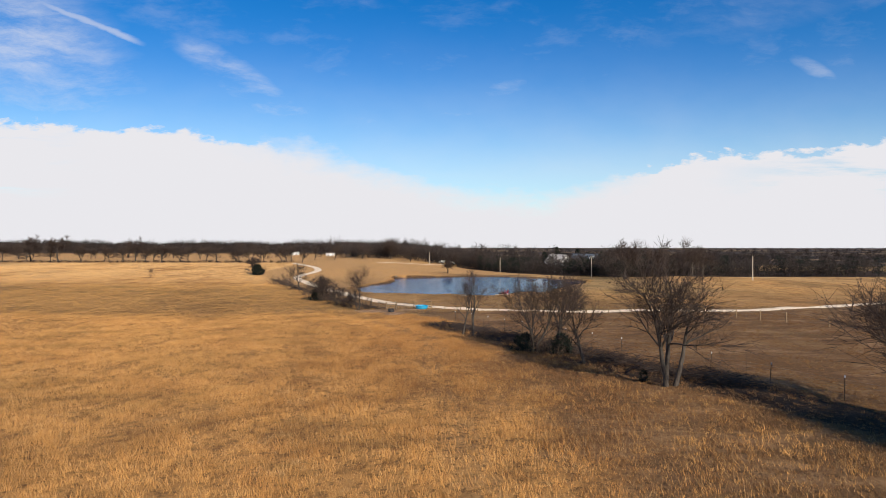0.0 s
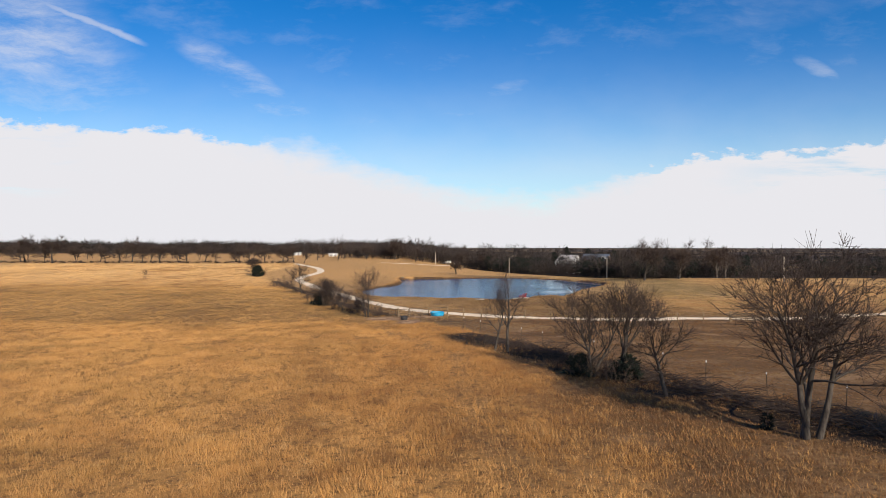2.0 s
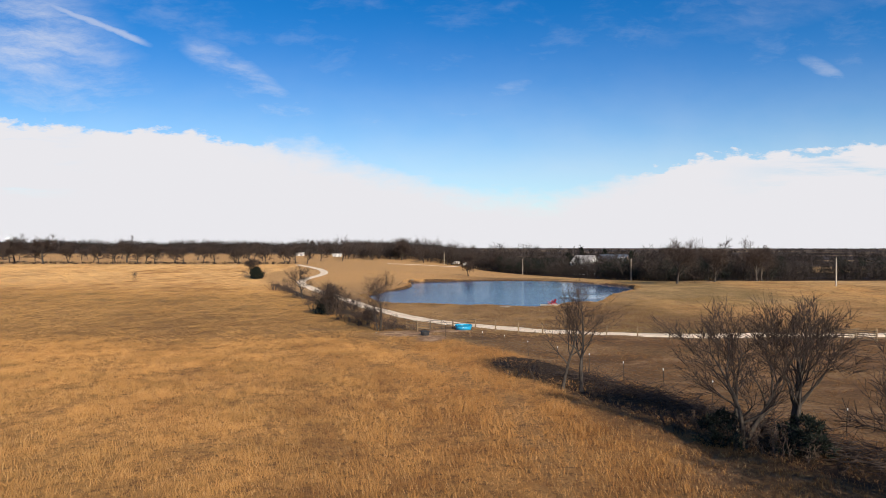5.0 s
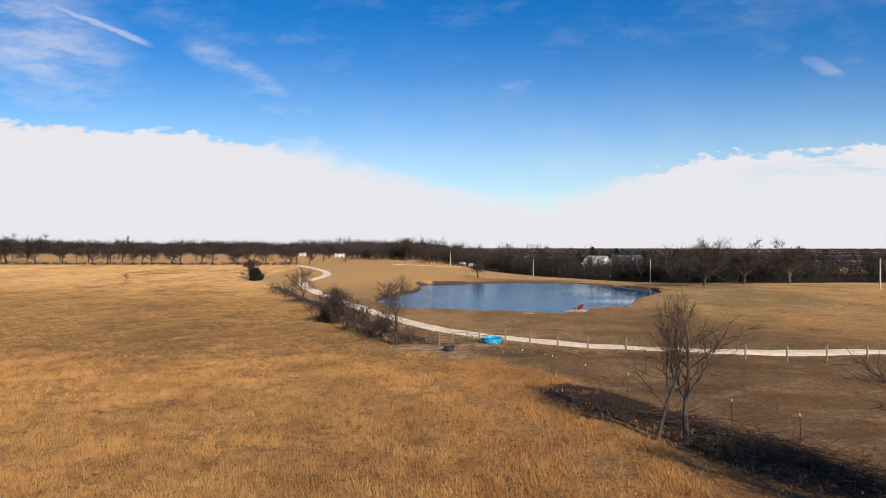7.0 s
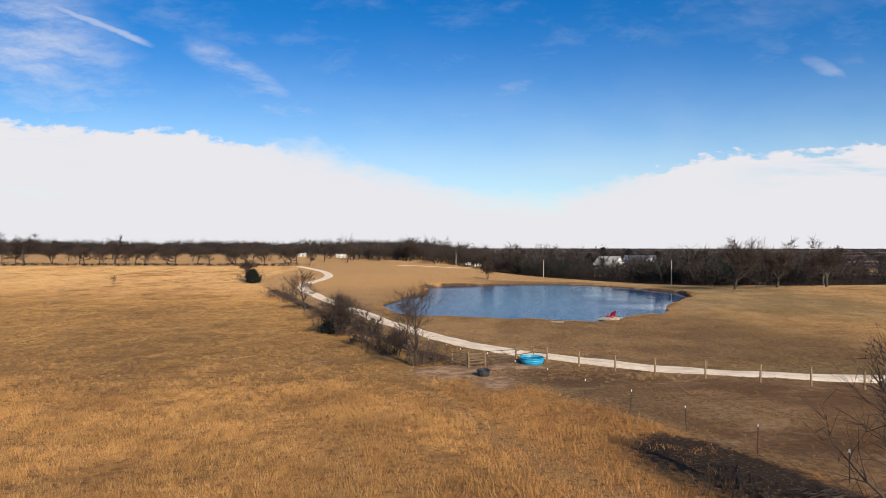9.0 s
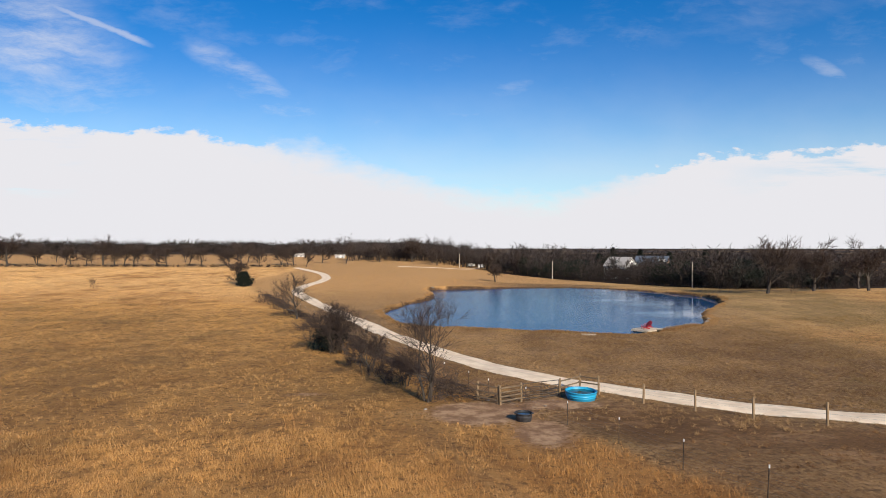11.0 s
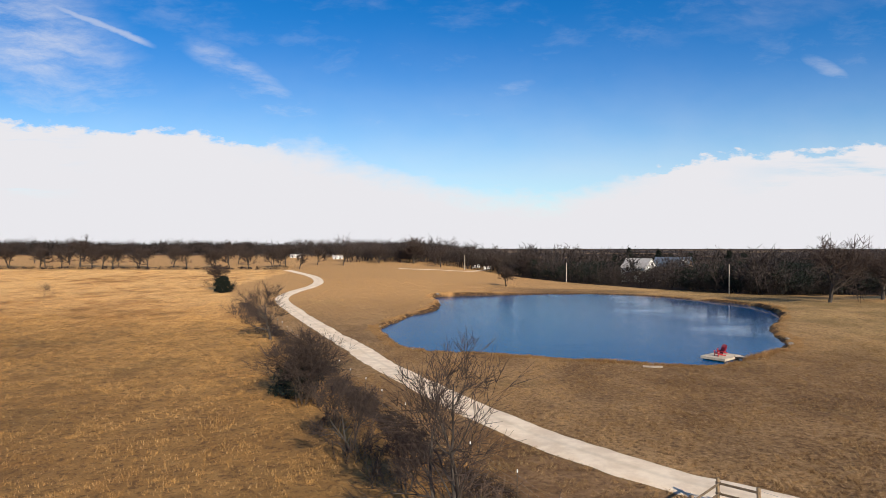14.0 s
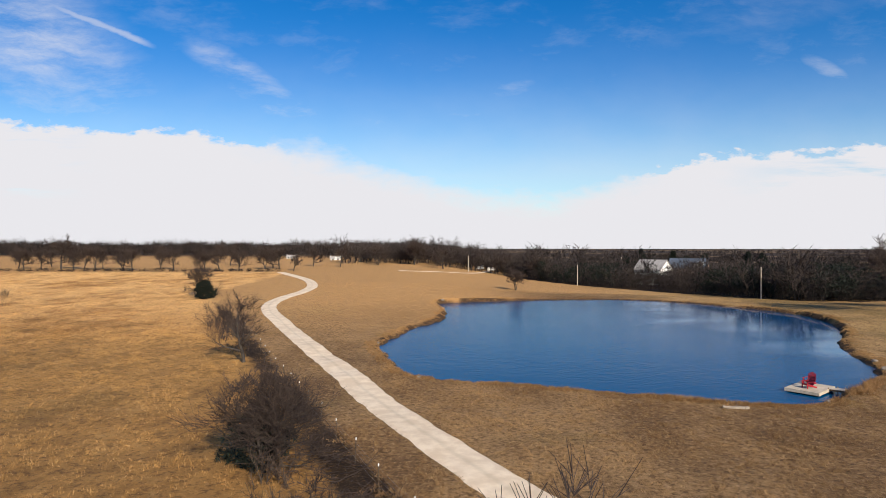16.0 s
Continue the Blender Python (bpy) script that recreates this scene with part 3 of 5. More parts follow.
def build_strip(name, line, width, lift, label):
    """A gravel road that follows the land."""
    d = np.gradient(line, axis=0)
    d /= np.linalg.norm(d, axis=1)[:, None]
    side = np.stack([d[:, 1], -d[:, 0]], 1)
    cols = 9
    vs, ac = [], []
    for j in range(cols):
        f = j / (cols - 1)
        w = width * (1 + 0.05 * wave(line[:, 0], line[:, 1], 3.0, 41 + (j > 4)))
        p = line + side * ((f - 0.5) * w)[:, None]
        crown = 0.05 * (1 - (2 * f - 1) ** 2) - (0.10 if j in (0, cols - 1) else 0.0)
        vs.append(np.column_stack([p, land(p[:, 0], p[:, 1]) + lift + crown]))
        ac.append(np.column_stack([np.full(len(p), f)] * 3))
    n = len(line)
    i = (np.arange(cols - 1)[:, None] * n + np.arange(n - 1)[None]).ravel()
    me = from_arrays(name, np.concatenate(vs), np.stack([i, i + 1, i + n + 1, i + n], 1), M_ROAD, True)
    paint(me, "across", np.concatenate(ac))
    tagged(new(name, me), label, "road", kind="structure")


build_strip("road", spline(ROAD, 3), 3.1, 0.05, "pale gravel farm road winding past the pond")
build_strip("road_lane", spline(LANE, 4), 1.7, 0.05, "pale gravel lane along the far field edge")


def build_water():
    gx, gy = (a.ravel() for a in np.meshgrid(np.linspace(-24, 66, 46), np.linspace(92, 206, 58)))
    i = (np.arange(57)[:, None] * 46 + np.arange(45)[None]).ravel()
    f = np.stack([i, i + 1, i + 47, i + 46], 1)
    mid = np.stack([gx, gy], 1)[f].mean(1)
    f = f[curve_gap(mid[:, 0], mid[:, 1], POND, True) < 3.2]
    used = np.unique(f)
    remap = np.zeros(len(gx), int)
    remap[used] = np.arange(len(used))
    me = from_arrays("pond_water", np.stack([gx, gy, np.full(len(gx), WATER)], 1)[used], remap[f], M_WATER, True)
    tagged(new("water", me), "deep blue pond water with light ripples", "pond", kind="structure")


build_water()


# ---- building helpers ----
def thing(name, x, y, z, label, category, group="", rz=0.0):
    ob = new(name)
    ob.matrix_basis = pose(x, y, z, 0, 0, rz)
    return tagged(ob, label, category, group)


def part(name, bm, mat, parent, label=""):
    """Links a bmesh or a mesh as one part of a thing."""
    if isinstance(bm, bmesh.types.BMesh):
        me = bpy.data.meshes.new(name)
        bm.to_mesh(me)
        bm.free()
        me.materials.append(mat)
    else:
        me = bm
    ob = new(name, me)
    ob.parent = parent
    return tagged(ob, label)


def box(bm, c, s, m=Matrix.Identity(4), bevel=0.0):
    r = bmesh.ops.create_cube(bm, size=1.0, matrix=m @ Matrix.Translation(c) @ Matrix.Diagonal((*s, 1)))
    if bevel:
        bmesh.ops.bevel(bm, geom=list({e for v in r["verts"] for e in v.link_edges}), offset=bevel, segments=1, affect="EDGES")
    return bm


def rod(bm, a, b, r0, r1=None, sides=8):
    a, b = Vector(a), Vector(b)
    m = Matrix.Translation((a + b) / 2) @ (b - a).to_track_quat("Z", "Y").to_matrix().to_4x4()
    bmesh.ops.create_cone(bm, cap_ends=True, segments=sides, radius1=r0, radius2=r0 if r1 is None else r1, depth=(b - a).length, matrix=m)
    return bm


def lathe(bm, profile, sides=40):
    """A round body from (radius, height) pairs."""
    rings = [[bm.verts.new((r * math.cos(math.tau * k / sides), r * math.sin(math.tau * k / sides), z)) for k in range(sides)] for r, z in profile]
    for a, b in zip(rings, rings[1:]):
        for k in range(sides):
            f = bm.faces.new((a[k], a[(k + 1) % sides], b[(k + 1) % sides], b[k]))
            f.smooth = True
    return rings


# ---- trees ----
def tubes(segs, sides):
    """Tapered tubes for rows of (start, end, start radius, end radius)."""
    s = np.array(segs, np.float32)
    a, b, ra, rb = s[:, 0:3], s[:, 3:6], s[:, 6], s[:, 7]
    d = b - a
    d /= np.linalg.norm(d, axis=1)[:, None] + 1e-9
    ref = np.where(np.abs(d[:, 2:3]) > 0.9, np.array([[1.0, 0, 0]]), np.array([[0, 0, 1.0]]))
    u = np.cross(d, ref)
    u /= np.linalg.norm(u, axis=1)[:, None]
    w = np.cross(d, u)
    ang = np.arange(sides) * math.tau / sides
    ring = u[:, None] * np.cos(ang)[None, :, None] + w[:, None] * np.sin(ang)[None, :, None]
    v = np.concatenate([a[:, None] + ring * ra[:, None, None], b[:, None] + ring * rb[:, None, None]], 1).reshape(-1, 3)
    k = np.arange(sides)
    f = np.stack([k, (k + 1) % sides, (k + 1) % sides + sides, k + sides], 1)
    f = (np.arange(len(s))[:, None, None] * 2 * sides + f[None]).reshape(-1, 4)
    return v, f


def grow(rng, height, spread=0.6, stems=1, lean=(0, 0), counts=(9, 9, 8, 6), thin=1.0, low=0.25, up=0.25, flare=0.20):
    """Stem, limb, branch and twig segments of a bare tree, in metres from its foot."""
    out = [[], [], [], []]
    starts = []
    ratio = (0.62 * spread + 0.25, 0.60, 0.62)

    def shoot(p, d, length, r, level):
        n = (7, 5, 3, 1)[level]
        pts = [p]
        for i in range(n):
            d = d + rng.normal(0, (0.09, 0.19, 0.24, 0.28)[level], 3)
            d[2] += up * (0.15, 0.3, 0.4, 0.4)[level]
            d = d / np.linalg.norm(d)
            q = p + d * length / n
            r0, r1 = r * (1 - 0.75 * i / n), r * (1 - 0.75 * (i + 1) / n)
            out[level].append((*p, *q, r0, r1))
            p = q
            pts.append((p, d.copy(), r1, (i + 1) / n))
        if level == 3:
            return
        for k in range(counts[level]):
            f = low + (1 - low) * (k + rng.uniform(0.1, 0.9)) / counts[level] if level == 0 else rng.uniform(0.22, 1.0)
            j = min(n - 1, max(0, int(f * n)))
            b, bd, br, _ = pts[j + 1] if j + 1 < len(pts) else pts[-1]
            az = rng.uniform(0, math.tau)
            side = np.array([math.cos(az), math.sin(az), rng.uniform(-0.1, 0.3)])
            side -= bd * side.dot(bd)
            side /= np.linalg.norm(side)
            tilt = (rng.uniform(0.55, 1.05) if level == 0 else rng.uniform(0.40, 0.85)) * (0.7 + 0.5 * spread)
            nd = bd * math.cos(tilt) + side * math.sin(tilt)
            shoot(b.copy(), nd, length * ratio[level] * (1.12 - 0.55 * f if level == 0 else 1.0) * rng.uniform(0.75, 1.15),
                  max(br * rng.uniform(0.5, 0.75), 0.008 * thin), level + 1)

    for s in range(stems):
        az = math.tau * (s + rng.uniform(0, 0.6)) / stems
        starts.append((len(out[0]), len(out[1])))
        off = 0.0 if stems == 1 else 0.12 + 0.05 * stems
        d = np.array([lean[0] + (flare * math.cos(az) if stems > 1 else 0), lean[1] + (flare * math.sin(az) if stems > 1 else 0), 1.0])
        shoot(np.array([off * math.cos(az), off * math.sin(az), -0.15]), d / np.linalg.norm(d), height * rng.uniform(0.82, 0.95), height * 0.024 * thin / stems**0.35, 0)
    top = max(max(s[2], s[5]) for lv in out for s in lv)
    k = height / top
    return [[tuple(v * k for v in s[:6]) + s[6:] for s in lv] for lv in out], starts


def bare_tree(x, y, seed, height, label, group="", rz=0.0, name="tree", twig=0.0105, mat=None, limb=None, **kw):
    rng = np.random.RandomState(seed)
    lv, starts = grow(rng, height, **kw)
    ob = thing(name, x, y, on_land(x, y) - 0.03, label, "tree" if name == "tree" else "shrub", group, rz)
    for (a0, a1), (b0, b1) in zip(starts, starts[1:] + [(len(lv[0]), len(lv[1]))]):
        v, f = tubes(lv[0][a0:b0] + lv[1][a1:b1], 7)
        part("trunk", from_arrays("trunk", v, f, limb or M_BARK, True), None, ob)
    fine = [(*s[:6], max(s[6], twig), max(s[7], twig * 0.55)) for s in lv[2] + lv[3]]
    v, f = tubes(fine, 3)
    tagged(part("crown", from_arrays("crown", v, f, mat or M_TWIG), None, ob), kind="stuff")
    return ob


def tufts(rng, centres, sizes, per, length, width, droop=0.3):
    """Many small pointed leaves or twigs round given centres: triangles."""
    n = len(centres) * per
    c = np.repeat(centres, per, 0)
    s = np.repeat(sizes, per)
    d = rng.normal(0, 1, (n, 3))
    d[:, 2] += droop
    d /= np.linalg.norm(d, axis=1)[:, None]
    base = c + d * (s * rng.uniform(0.0, 0.5, n))[:, None]
    tip = base + d * (length * rng.uniform(0.6, 1.3, n))[:, None]
    q = np.cross(d, rng.normal(0, 1, (n, 3)))
    q *= (width * 0.5 / (np.linalg.norm(q, axis=1) + 1e-9))[:, None]
    v = np.stack([base - q, base + q, tip], 1).reshape(-1, 3)
    return v, np.arange(3 * n).reshape(-1, 3)


def evergreen(x, y, seed, height, width, label, name="tree", shape=0.8, clumps=420, group=""):
    """A juniper or pine: stem and a dense crown of needle sprays with an uneven outline."""
    rng = np.random.RandomState(seed)
    ob = thing(name, x, y, on_land(x, y) - 0.03, label, "tree" if name == "tree" else "shrub", group)
    v, f = tubes([(0, 0, -0.1, 0.05, 0.02, height * 0.5, height * 0.03, height * 0.018), (0.05, 0.02, height * 0.5, 0, 0, height * 0.96, height * 0.018, 0.01)], 7)
    part("trunk", from_arrays("trunk", v, f, M_BARK, True), None, ob)
    t = rng.uniform(0.03, 1.0, clumps)
    r = width / 2 * np.minimum(1.0, (1 - t) ** shape * 1.25 + 0.04) * np.minimum(1, 0.55 + 3 * t)
    az = rng.uniform(0, math.tau, clumps)
    lump = 1 + 0.25 * np.sin(3 * az + 7 * t + seed) + 0.15 * np.sin(7 * az - 11 * t)
    rr = r * lump * np.sqrt(rng.uniform(0.25, 1.0, clumps))
    c = np.stack([rr * np.cos(az), rr * np.sin(az), t * height], 1)
    v, f = tufts(rng, c, np.full(clumps, 0.16 * height**0.5), 16, 0.20 * height**0.5, 0.055 * height**0.5, 0.35)
    tagged(part("crown", from_arrays("crown", v, f, M_NEEDLE), None, ob), kind="stuff")
    return ob


ROW = "trees along the fence"
LB = "bare deciduous tree with grey-brown bark beside the wire fence"
bare_tree(33.4, -14.0, 1, 9.6, LB, ROW, stems=3, spread=0.75, counts=(13, 11, 9, 7), twig=0.014)
bare_tree(36.8, -21.5, 31, 9.8, LB, ROW, stems=3, spread=0.75, counts=(13, 11, 9, 7), twig=0.014)
bare_tree(32.2, -4.4, 2, 8.6, "bare wide-spreading tree beside the wire fence", ROW, spread=0.9, low=0.15, stems=2, counts=(13, 10, 9, 7), twig=0.013)
bare_tree(22.45, 4.6, 3, 9.5, "tall bare tree with two upright stems beside the fence", ROW, stems=2, spread=0.42, counts=(16, 9, 9, 7), low=0.25, thin=0.95, up=0.10, flare=0.06)
bare_tree(23.05, 4.5, 33, 7.4, "slanting bare tree grown from beside a taller one", ROW, spread=0.5, lean=(0.42, 0.05), counts=(9, 9, 8, 6), low=0.42, up=0.2)
bare_tree(19.6, 13.5, 4, 6.3, "small bare tree with a forked crown beside the wire fence", ROW, spread=0.58, lean=(-0.10, 0.0), counts=(10, 10, 8, 6), low=0.36, up=0.2)
bare_tree(16.6, 19.8, 5, 7.2, "dense bare tree with dark stems standing in a brush clump", ROW, stems=3, spread=0.42, counts=(10, 9, 8, 6), low=0.22, up=0.26, flare=0.13)
bare_tree(18.6, 19.1, 6, 7.3, "bare tree with a narrow crown standing in a brush clump", ROW, stems=2, spread=0.42, lean=(0.0, 0), counts=(11, 9, 8, 6), low=0.25, up=0.26, flare=0.08)
bare_tree(10.9, 32.4, 7, 6.5, "bare tree with low crooked limbs beside the fence", ROW, spread=0.56, lean=(0.03, 0), counts=(9, 8, 6, 4), low=0.36, thin=0.85, up=0.36, twig=0.009)
bare_tree(12.0, 31.6, 8, 7.6, "slim upright bare tree beside the fence", ROW, spread=0.36, lean=(0.02, 0), counts=(12, 8, 6, 4), low=0.28, up=0.38, thin=0.85, twig=0.009)
evergreen(18.95, 18.8, 9, 1.7, 2.1, "low dark green juniper shrub under bare trees", "shrub", 0.45, 110)
evergreen(16.0, 20.3, 10, 1.6, 2.0, "low dark green juniper shrub under bare trees", "shrub", 0.4, 90)
evergreen(21.7, 6.3, 11, 0.8, 0.7, "tiny dark green juniper seedling beside the fence", "shrub", 0.6, 26)

bare_tree(-5.2, 66.4, 12, 7.7, "sparse bare tree rising from a thicket of thin stems", ROW, stems=3, spread=0.34, counts=(9, 7, 7, 5), low=0.12, thin=0.75, up=0.2, flare=0.12)
bare_tree(-10.3, 76.6, 13, 4.3, "small bare shrubby tree beside the gravel road", ROW, stems=3, spread=0.6, counts=(8, 9, 8, 6), low=0.2)
bare_tree(-7.0, 71.4, 34, 3.4, "small crooked bare tree in brush beside the road", ROW, stems=3, spread=0.7, counts=(8, 8, 7, 5), low=0.2)
bare_tree(-15.8, 88.9, 14, 6.2, "dense dark bare tree with a broad low crown", ROW, stems=5, spread=0.85, counts=(11, 10, 8, 6), low=0.08, thin=1.25, up=0.14)
bare_tree(-27.1, 118.2, 15, 7.6, "vase-shaped bare tree beside the gravel road", ROW, spread=0.62, counts=(14, 10, 8, 6), low=0.26, twig=0.014, thin=1.1, up=0.34)
bare_tree(-59.6, 184.6, 16, 7.3, "bare brown tree behind a round juniper", ROW, stems=3, spread=0.6, counts=(9, 9, 8, 6), twig=0.02)
evergreen(-16.4, 89.8, 35, 2.6, 3.6, "dark green juniper growing through a bare tree", "shrub", 0.35, 200)
evergreen(-57.0, 181.6, 17, 3.7, 3.7, "round dark green juniper in dry grass", "tree", 0.42, 520)
bare_tree(12.2, 219.0, 18, 6.6, "lone small bare tree on the lawn beyond the pond", spread=0.6, stems=3, counts=(9, 9, 8, 6), twig=0.022, low=0.25)
bare_tree(-89.5, 168.5, 19, 3.6, "sparse thin brown sapling clump alone in the golden field", name="shrub", stems=6, spread=0.7, counts=(5, 4, 2, 1), twig=0.012, mat=M_BRUSH, limb=M_BRUSH, thin=0.35)


def thicket(x, y, seed, height, width, label, stems=26, mat=None):
    """Brush of many thin upright stems from one spot."""
    rng = np.random.RandomState(seed)
    ob = thing("shrub", x, y, on_land(x, y) - 0.03, label, "shrub", "brush along the fence")
    segs, fine = [], []
    for _ in range(stems):
        a, r = rng.uniform(0, math.tau), width / 2 * math.sqrt(rng.uniform(0, 1))
        p = np.array([r * math.cos(a), r * math.sin(a), on_land(x + r * math.cos(a), y + r * math.sin(a)) - on_land(x, y) - 0.02])
        d = np.array([rng.normal(0, 0.3), rng.normal(0, 0.3), 1.0])
        h = height * rng.uniform(0.45, 1.0)
        for i in range(4):
            d = d + rng.normal(0, 0.16, 3)
            d[2] = abs(d[2])
            d /= np.linalg.norm(d)
            q = p + d * h / 4
            segs.append((*p, *q, 0.016 * (1 - 0.2 * i), 0.016 * (0.8 - 0.2 * i)))
            for _ in range(8):
                e = d + rng.normal(0, 0.6, 3)
                e /= np.linalg.norm(e)
                b = p + (q - p) * rng.uniform(0.2, 1)
                fine.append((*b, *(b + e * h * rng.uniform(0.12, 0.3)), 0.013, 0.007))
            p = q
    v, f = tubes(segs, 4)
    tagged(part("stem_mass", from_arrays("stem_mass", v, f, M_BARK), None, ob), kind="stuff")
    v, f = tubes(fine, 3)
    tagged(part("twig_mass", from_arrays("twig_mass", v, f, mat or M_BRUSH), None, ob), kind="stuff")


for k, (sx, sy, sh, sw) in enumerate([(9.0, 36.6, 1.2, 3.0), (15.4, 22.6, 1.3, 2.8), (16.8, 20.2, 1.7, 3.0), (18.2, 19.0, 1.5, 2.6), (13.2, 29.6, 0.9, 2.2), (-4.4, 67.4, 2.2, 3.0), (-7.9, 72.4, 1.5, 2.2),
                                      (-9.6, 75.4, 2.2, 2.6), (-12.4, 81.0, 1.5, 2.2), (-14.8, 87.0, 2.0, 2.2), (-17.6, 91.6, 1.8, 2.0), (-19.6, 97.5, 1.7, 2.6),
                                      (-23.0, 107.0, 1.8, 2.8), (-29.6, 124.0, 1.6, 2.4), (-34.0, 133.0, 2.8, 3.4), (-37.5, 140.5, 3.4, 4.6), (-41.0, 146.0, 2.6, 3.4), (-58.6, 186.5, 3.6, 5.0)]):
    thicket(sx, sy, 60 + k, sh, sw, "bare red-brown brush thicket along the fence", stems=int(8 + 4 * sw))


def fallen_brush(seed, y0, y1, count, off, width):
    """Broken dead branches heaped along the tree row: lying and leaning sticks."""
    rng = np.random.RandomState(seed)
    y = rng.uniform(y0, y1, count)
    x = np.interp(y, FENCE[:, 1], FENCE[:, 0]) + off + rng.normal(0, width, count)
    z = land(x, y)
    segs = []
    for px, py, pz in zip(x, y, z):
        a, tilt, l = rng.uniform(0, math.tau), abs(rng.normal(0, 0.22)), rng.uniform(0.4, 1.9)
        p = np.array([px, py, pz + rng.uniform(0.02, 0.30)])
        d = np.array([math.cos(a), math.sin(a), tilt])
        for i in range(3):
            q = p + d * l / 3
            segs.append((*p, *q, 0.020 - 0.005 * i, 0.015 - 0.005 * i))
            d = d + rng.normal(0, 0.25, 3)
            p = q
    v, f = tubes(segs, 4)
    tagged(new("fallen_brush", from_arrays("fallen_brush", v, f, M_TWIG)), "dark fallen branches and dead brush along the fence", "brush", kind="stuff")


fallen_brush(71, 4.0, 22.0, 1100, -2.4, 0.9)
fallen_brush(72, 21.0, 37.0, 900, -2.2, 0.8)
fallen_brush(73, 66.0, 92.0, 500, -1.6, 1.0)

# ---- distant trees ----
def far_tree(seed, height, width, trunks=1, twig=0.055):
    """A bare tree for the field edges, coarser in its twigs."""
    return bare_tree(0, 0, seed, height, "bare tree on the far field edge", "trees on the field edge", spread=width, stems=trunks, counts=(12, 9, 6, 2), twig=twig, low=0.16, thin=1.1, up=0.2)


rng = np.random.RandomState(7)


def place(ob, x, y, s, rz):
    c = copy_thing(ob, pose(x, y, on_land(x, y) - 0.05, 0, 0, rz))
    w = s * rng.uniform(0.85, 1.15)
    c.scale = (w, w, s * rng.uniform(0.85, 1.1))
    return c


kinds = [far_tree(101, 10.0, 0.7), far_tree(102, 10.0, 0.62, 2), far_tree(103, 10.0, 0.8), far_tree(104, 10.0, 0.5)]
rng = np.random.RandomState(7)
# the row along the left field, then the scattered ones behind the lane
EDGE_X = (-213, -206, -202, -191, -186, -177, -167, -163, -154, -150, -143, -139, -133, -126, -119, -114, -107, -98, -94, -88, -81, -74, -69, -61)
EDGE_H = (10, 16.5, 9, 9, 16.5, 10, 9, 9, 8.5, 14.5, 9, 9, 10.5, 10, 9, 10, 8, 9.5, 8, 9, 8, 8.5, 9, 7)
for k, (ex, eh) in enumerate(zip(EDGE_X, EDGE_H)):
    place(kinds[2 if eh > 13 else k % 4], ex, 270 + rng.uniform(-2, 10), eh / 10, rng.uniform(0, 360))
for k in range(22):
    ex = -250 + 13.4 * k + rng.uniform(-3, 3)
    place(kinds[k % 4], ex, rng.uniform(286, 345) if ex < -45 else rng.uniform(300, 350), rng.uniform(0.7, 1.05) * (1.25 if ex > -45 else 1), rng.uniform(0, 360))
OAKS = [(68.6, 159.5, 13.6), (80.2, 161.5, 13.2), (90.5, 158.5, 12.4), (104, 181, 11.5)]
oak = bare_tree(OAKS[0][0], OAKS[0][1], 111, OAKS[0][2], "large spreading bare oak at the field edge", "oaks at the field edge", spread=1.0, counts=(14, 11, 9, 6), twig=0.042, low=0.2, thin=1.15)
oak_b = bare_tree(OAKS[1][0], OAKS[1][1], 112, OAKS[1][2], "large spreading bare oak at the field edge", "oaks at the field edge", spread=0.95, counts=(14, 11, 9, 6), twig=0.042, low=0.2, thin=1.15)
for (ox, oy, oh), src, base in ((OAKS[2], oak_b, 13.2), (OAKS[3], oak, 13.6)):
    place(src, ox, oy, oh / base, 130)
for k, src in enumerate(kinds):
    place(src, 0, 0, 1, 0).matrix_basis = pose(-40 + 22 * k, 372, on_land(-40 + 22 * k, 372))
    for o in (*src.children_recursive, src):
        bpy.data.objects.remove(o)


def woods(name, seed, places, label, mat, per=70, twig=1.3, thick=0.16, stem=True):
    """Far woodland: for each (x, y, height, width) a stem and a loose crown of twig sprays, all in one mesh."""
    rng = np.random.RandomState(seed)
    p = np.array(places)
    z = land(p[:, 0], p[:, 1])
    n = len(p)
    c = np.repeat(np.column_stack([p[:, :2], z]), per, 0)
    h, w = np.repeat(p[:, 2], per), np.repeat(p[:, 3], per)
    t = rng.uniform(0.10, 1.0, n * per) ** 0.8
    r = w / 2 * np.sqrt(np.clip(1 - ((t - 0.55) / 0.5) ** 2, 0.03, 1)) * np.sqrt(rng.uniform(0, 1, n * per))
    a = rng.uniform(0, math.tau, n * per)
    c = c + np.stack([r * np.cos(a), r * np.sin(a), t * h * 0.92], 1)
    v, f = tufts(rng, c, np.full(len(c), 0.2), 1, twig, thick, 0.7)
    if stem:
        s = [(x, y, zz - 0.3, x + rng.normal(0, 0.09 * hh), y, zz + hh * rng.uniform(0.45, 0.8), 0.03 + hh * 0.006, 0.02) for (x, y, hh, _), zz in zip(places, z)]
        tv, tf = tubes(s, 3)
        tri = np.concatenate([tf[:, [0, 1, 2]], tf[:, [0, 2, 3]]])
        f = np.concatenate([f, tri + len(v)])
        v = np.concatenate([v, tv])
    tagged(new(name, from_arrays(name, v, f, mat)), label, "woods", kind="stuff")


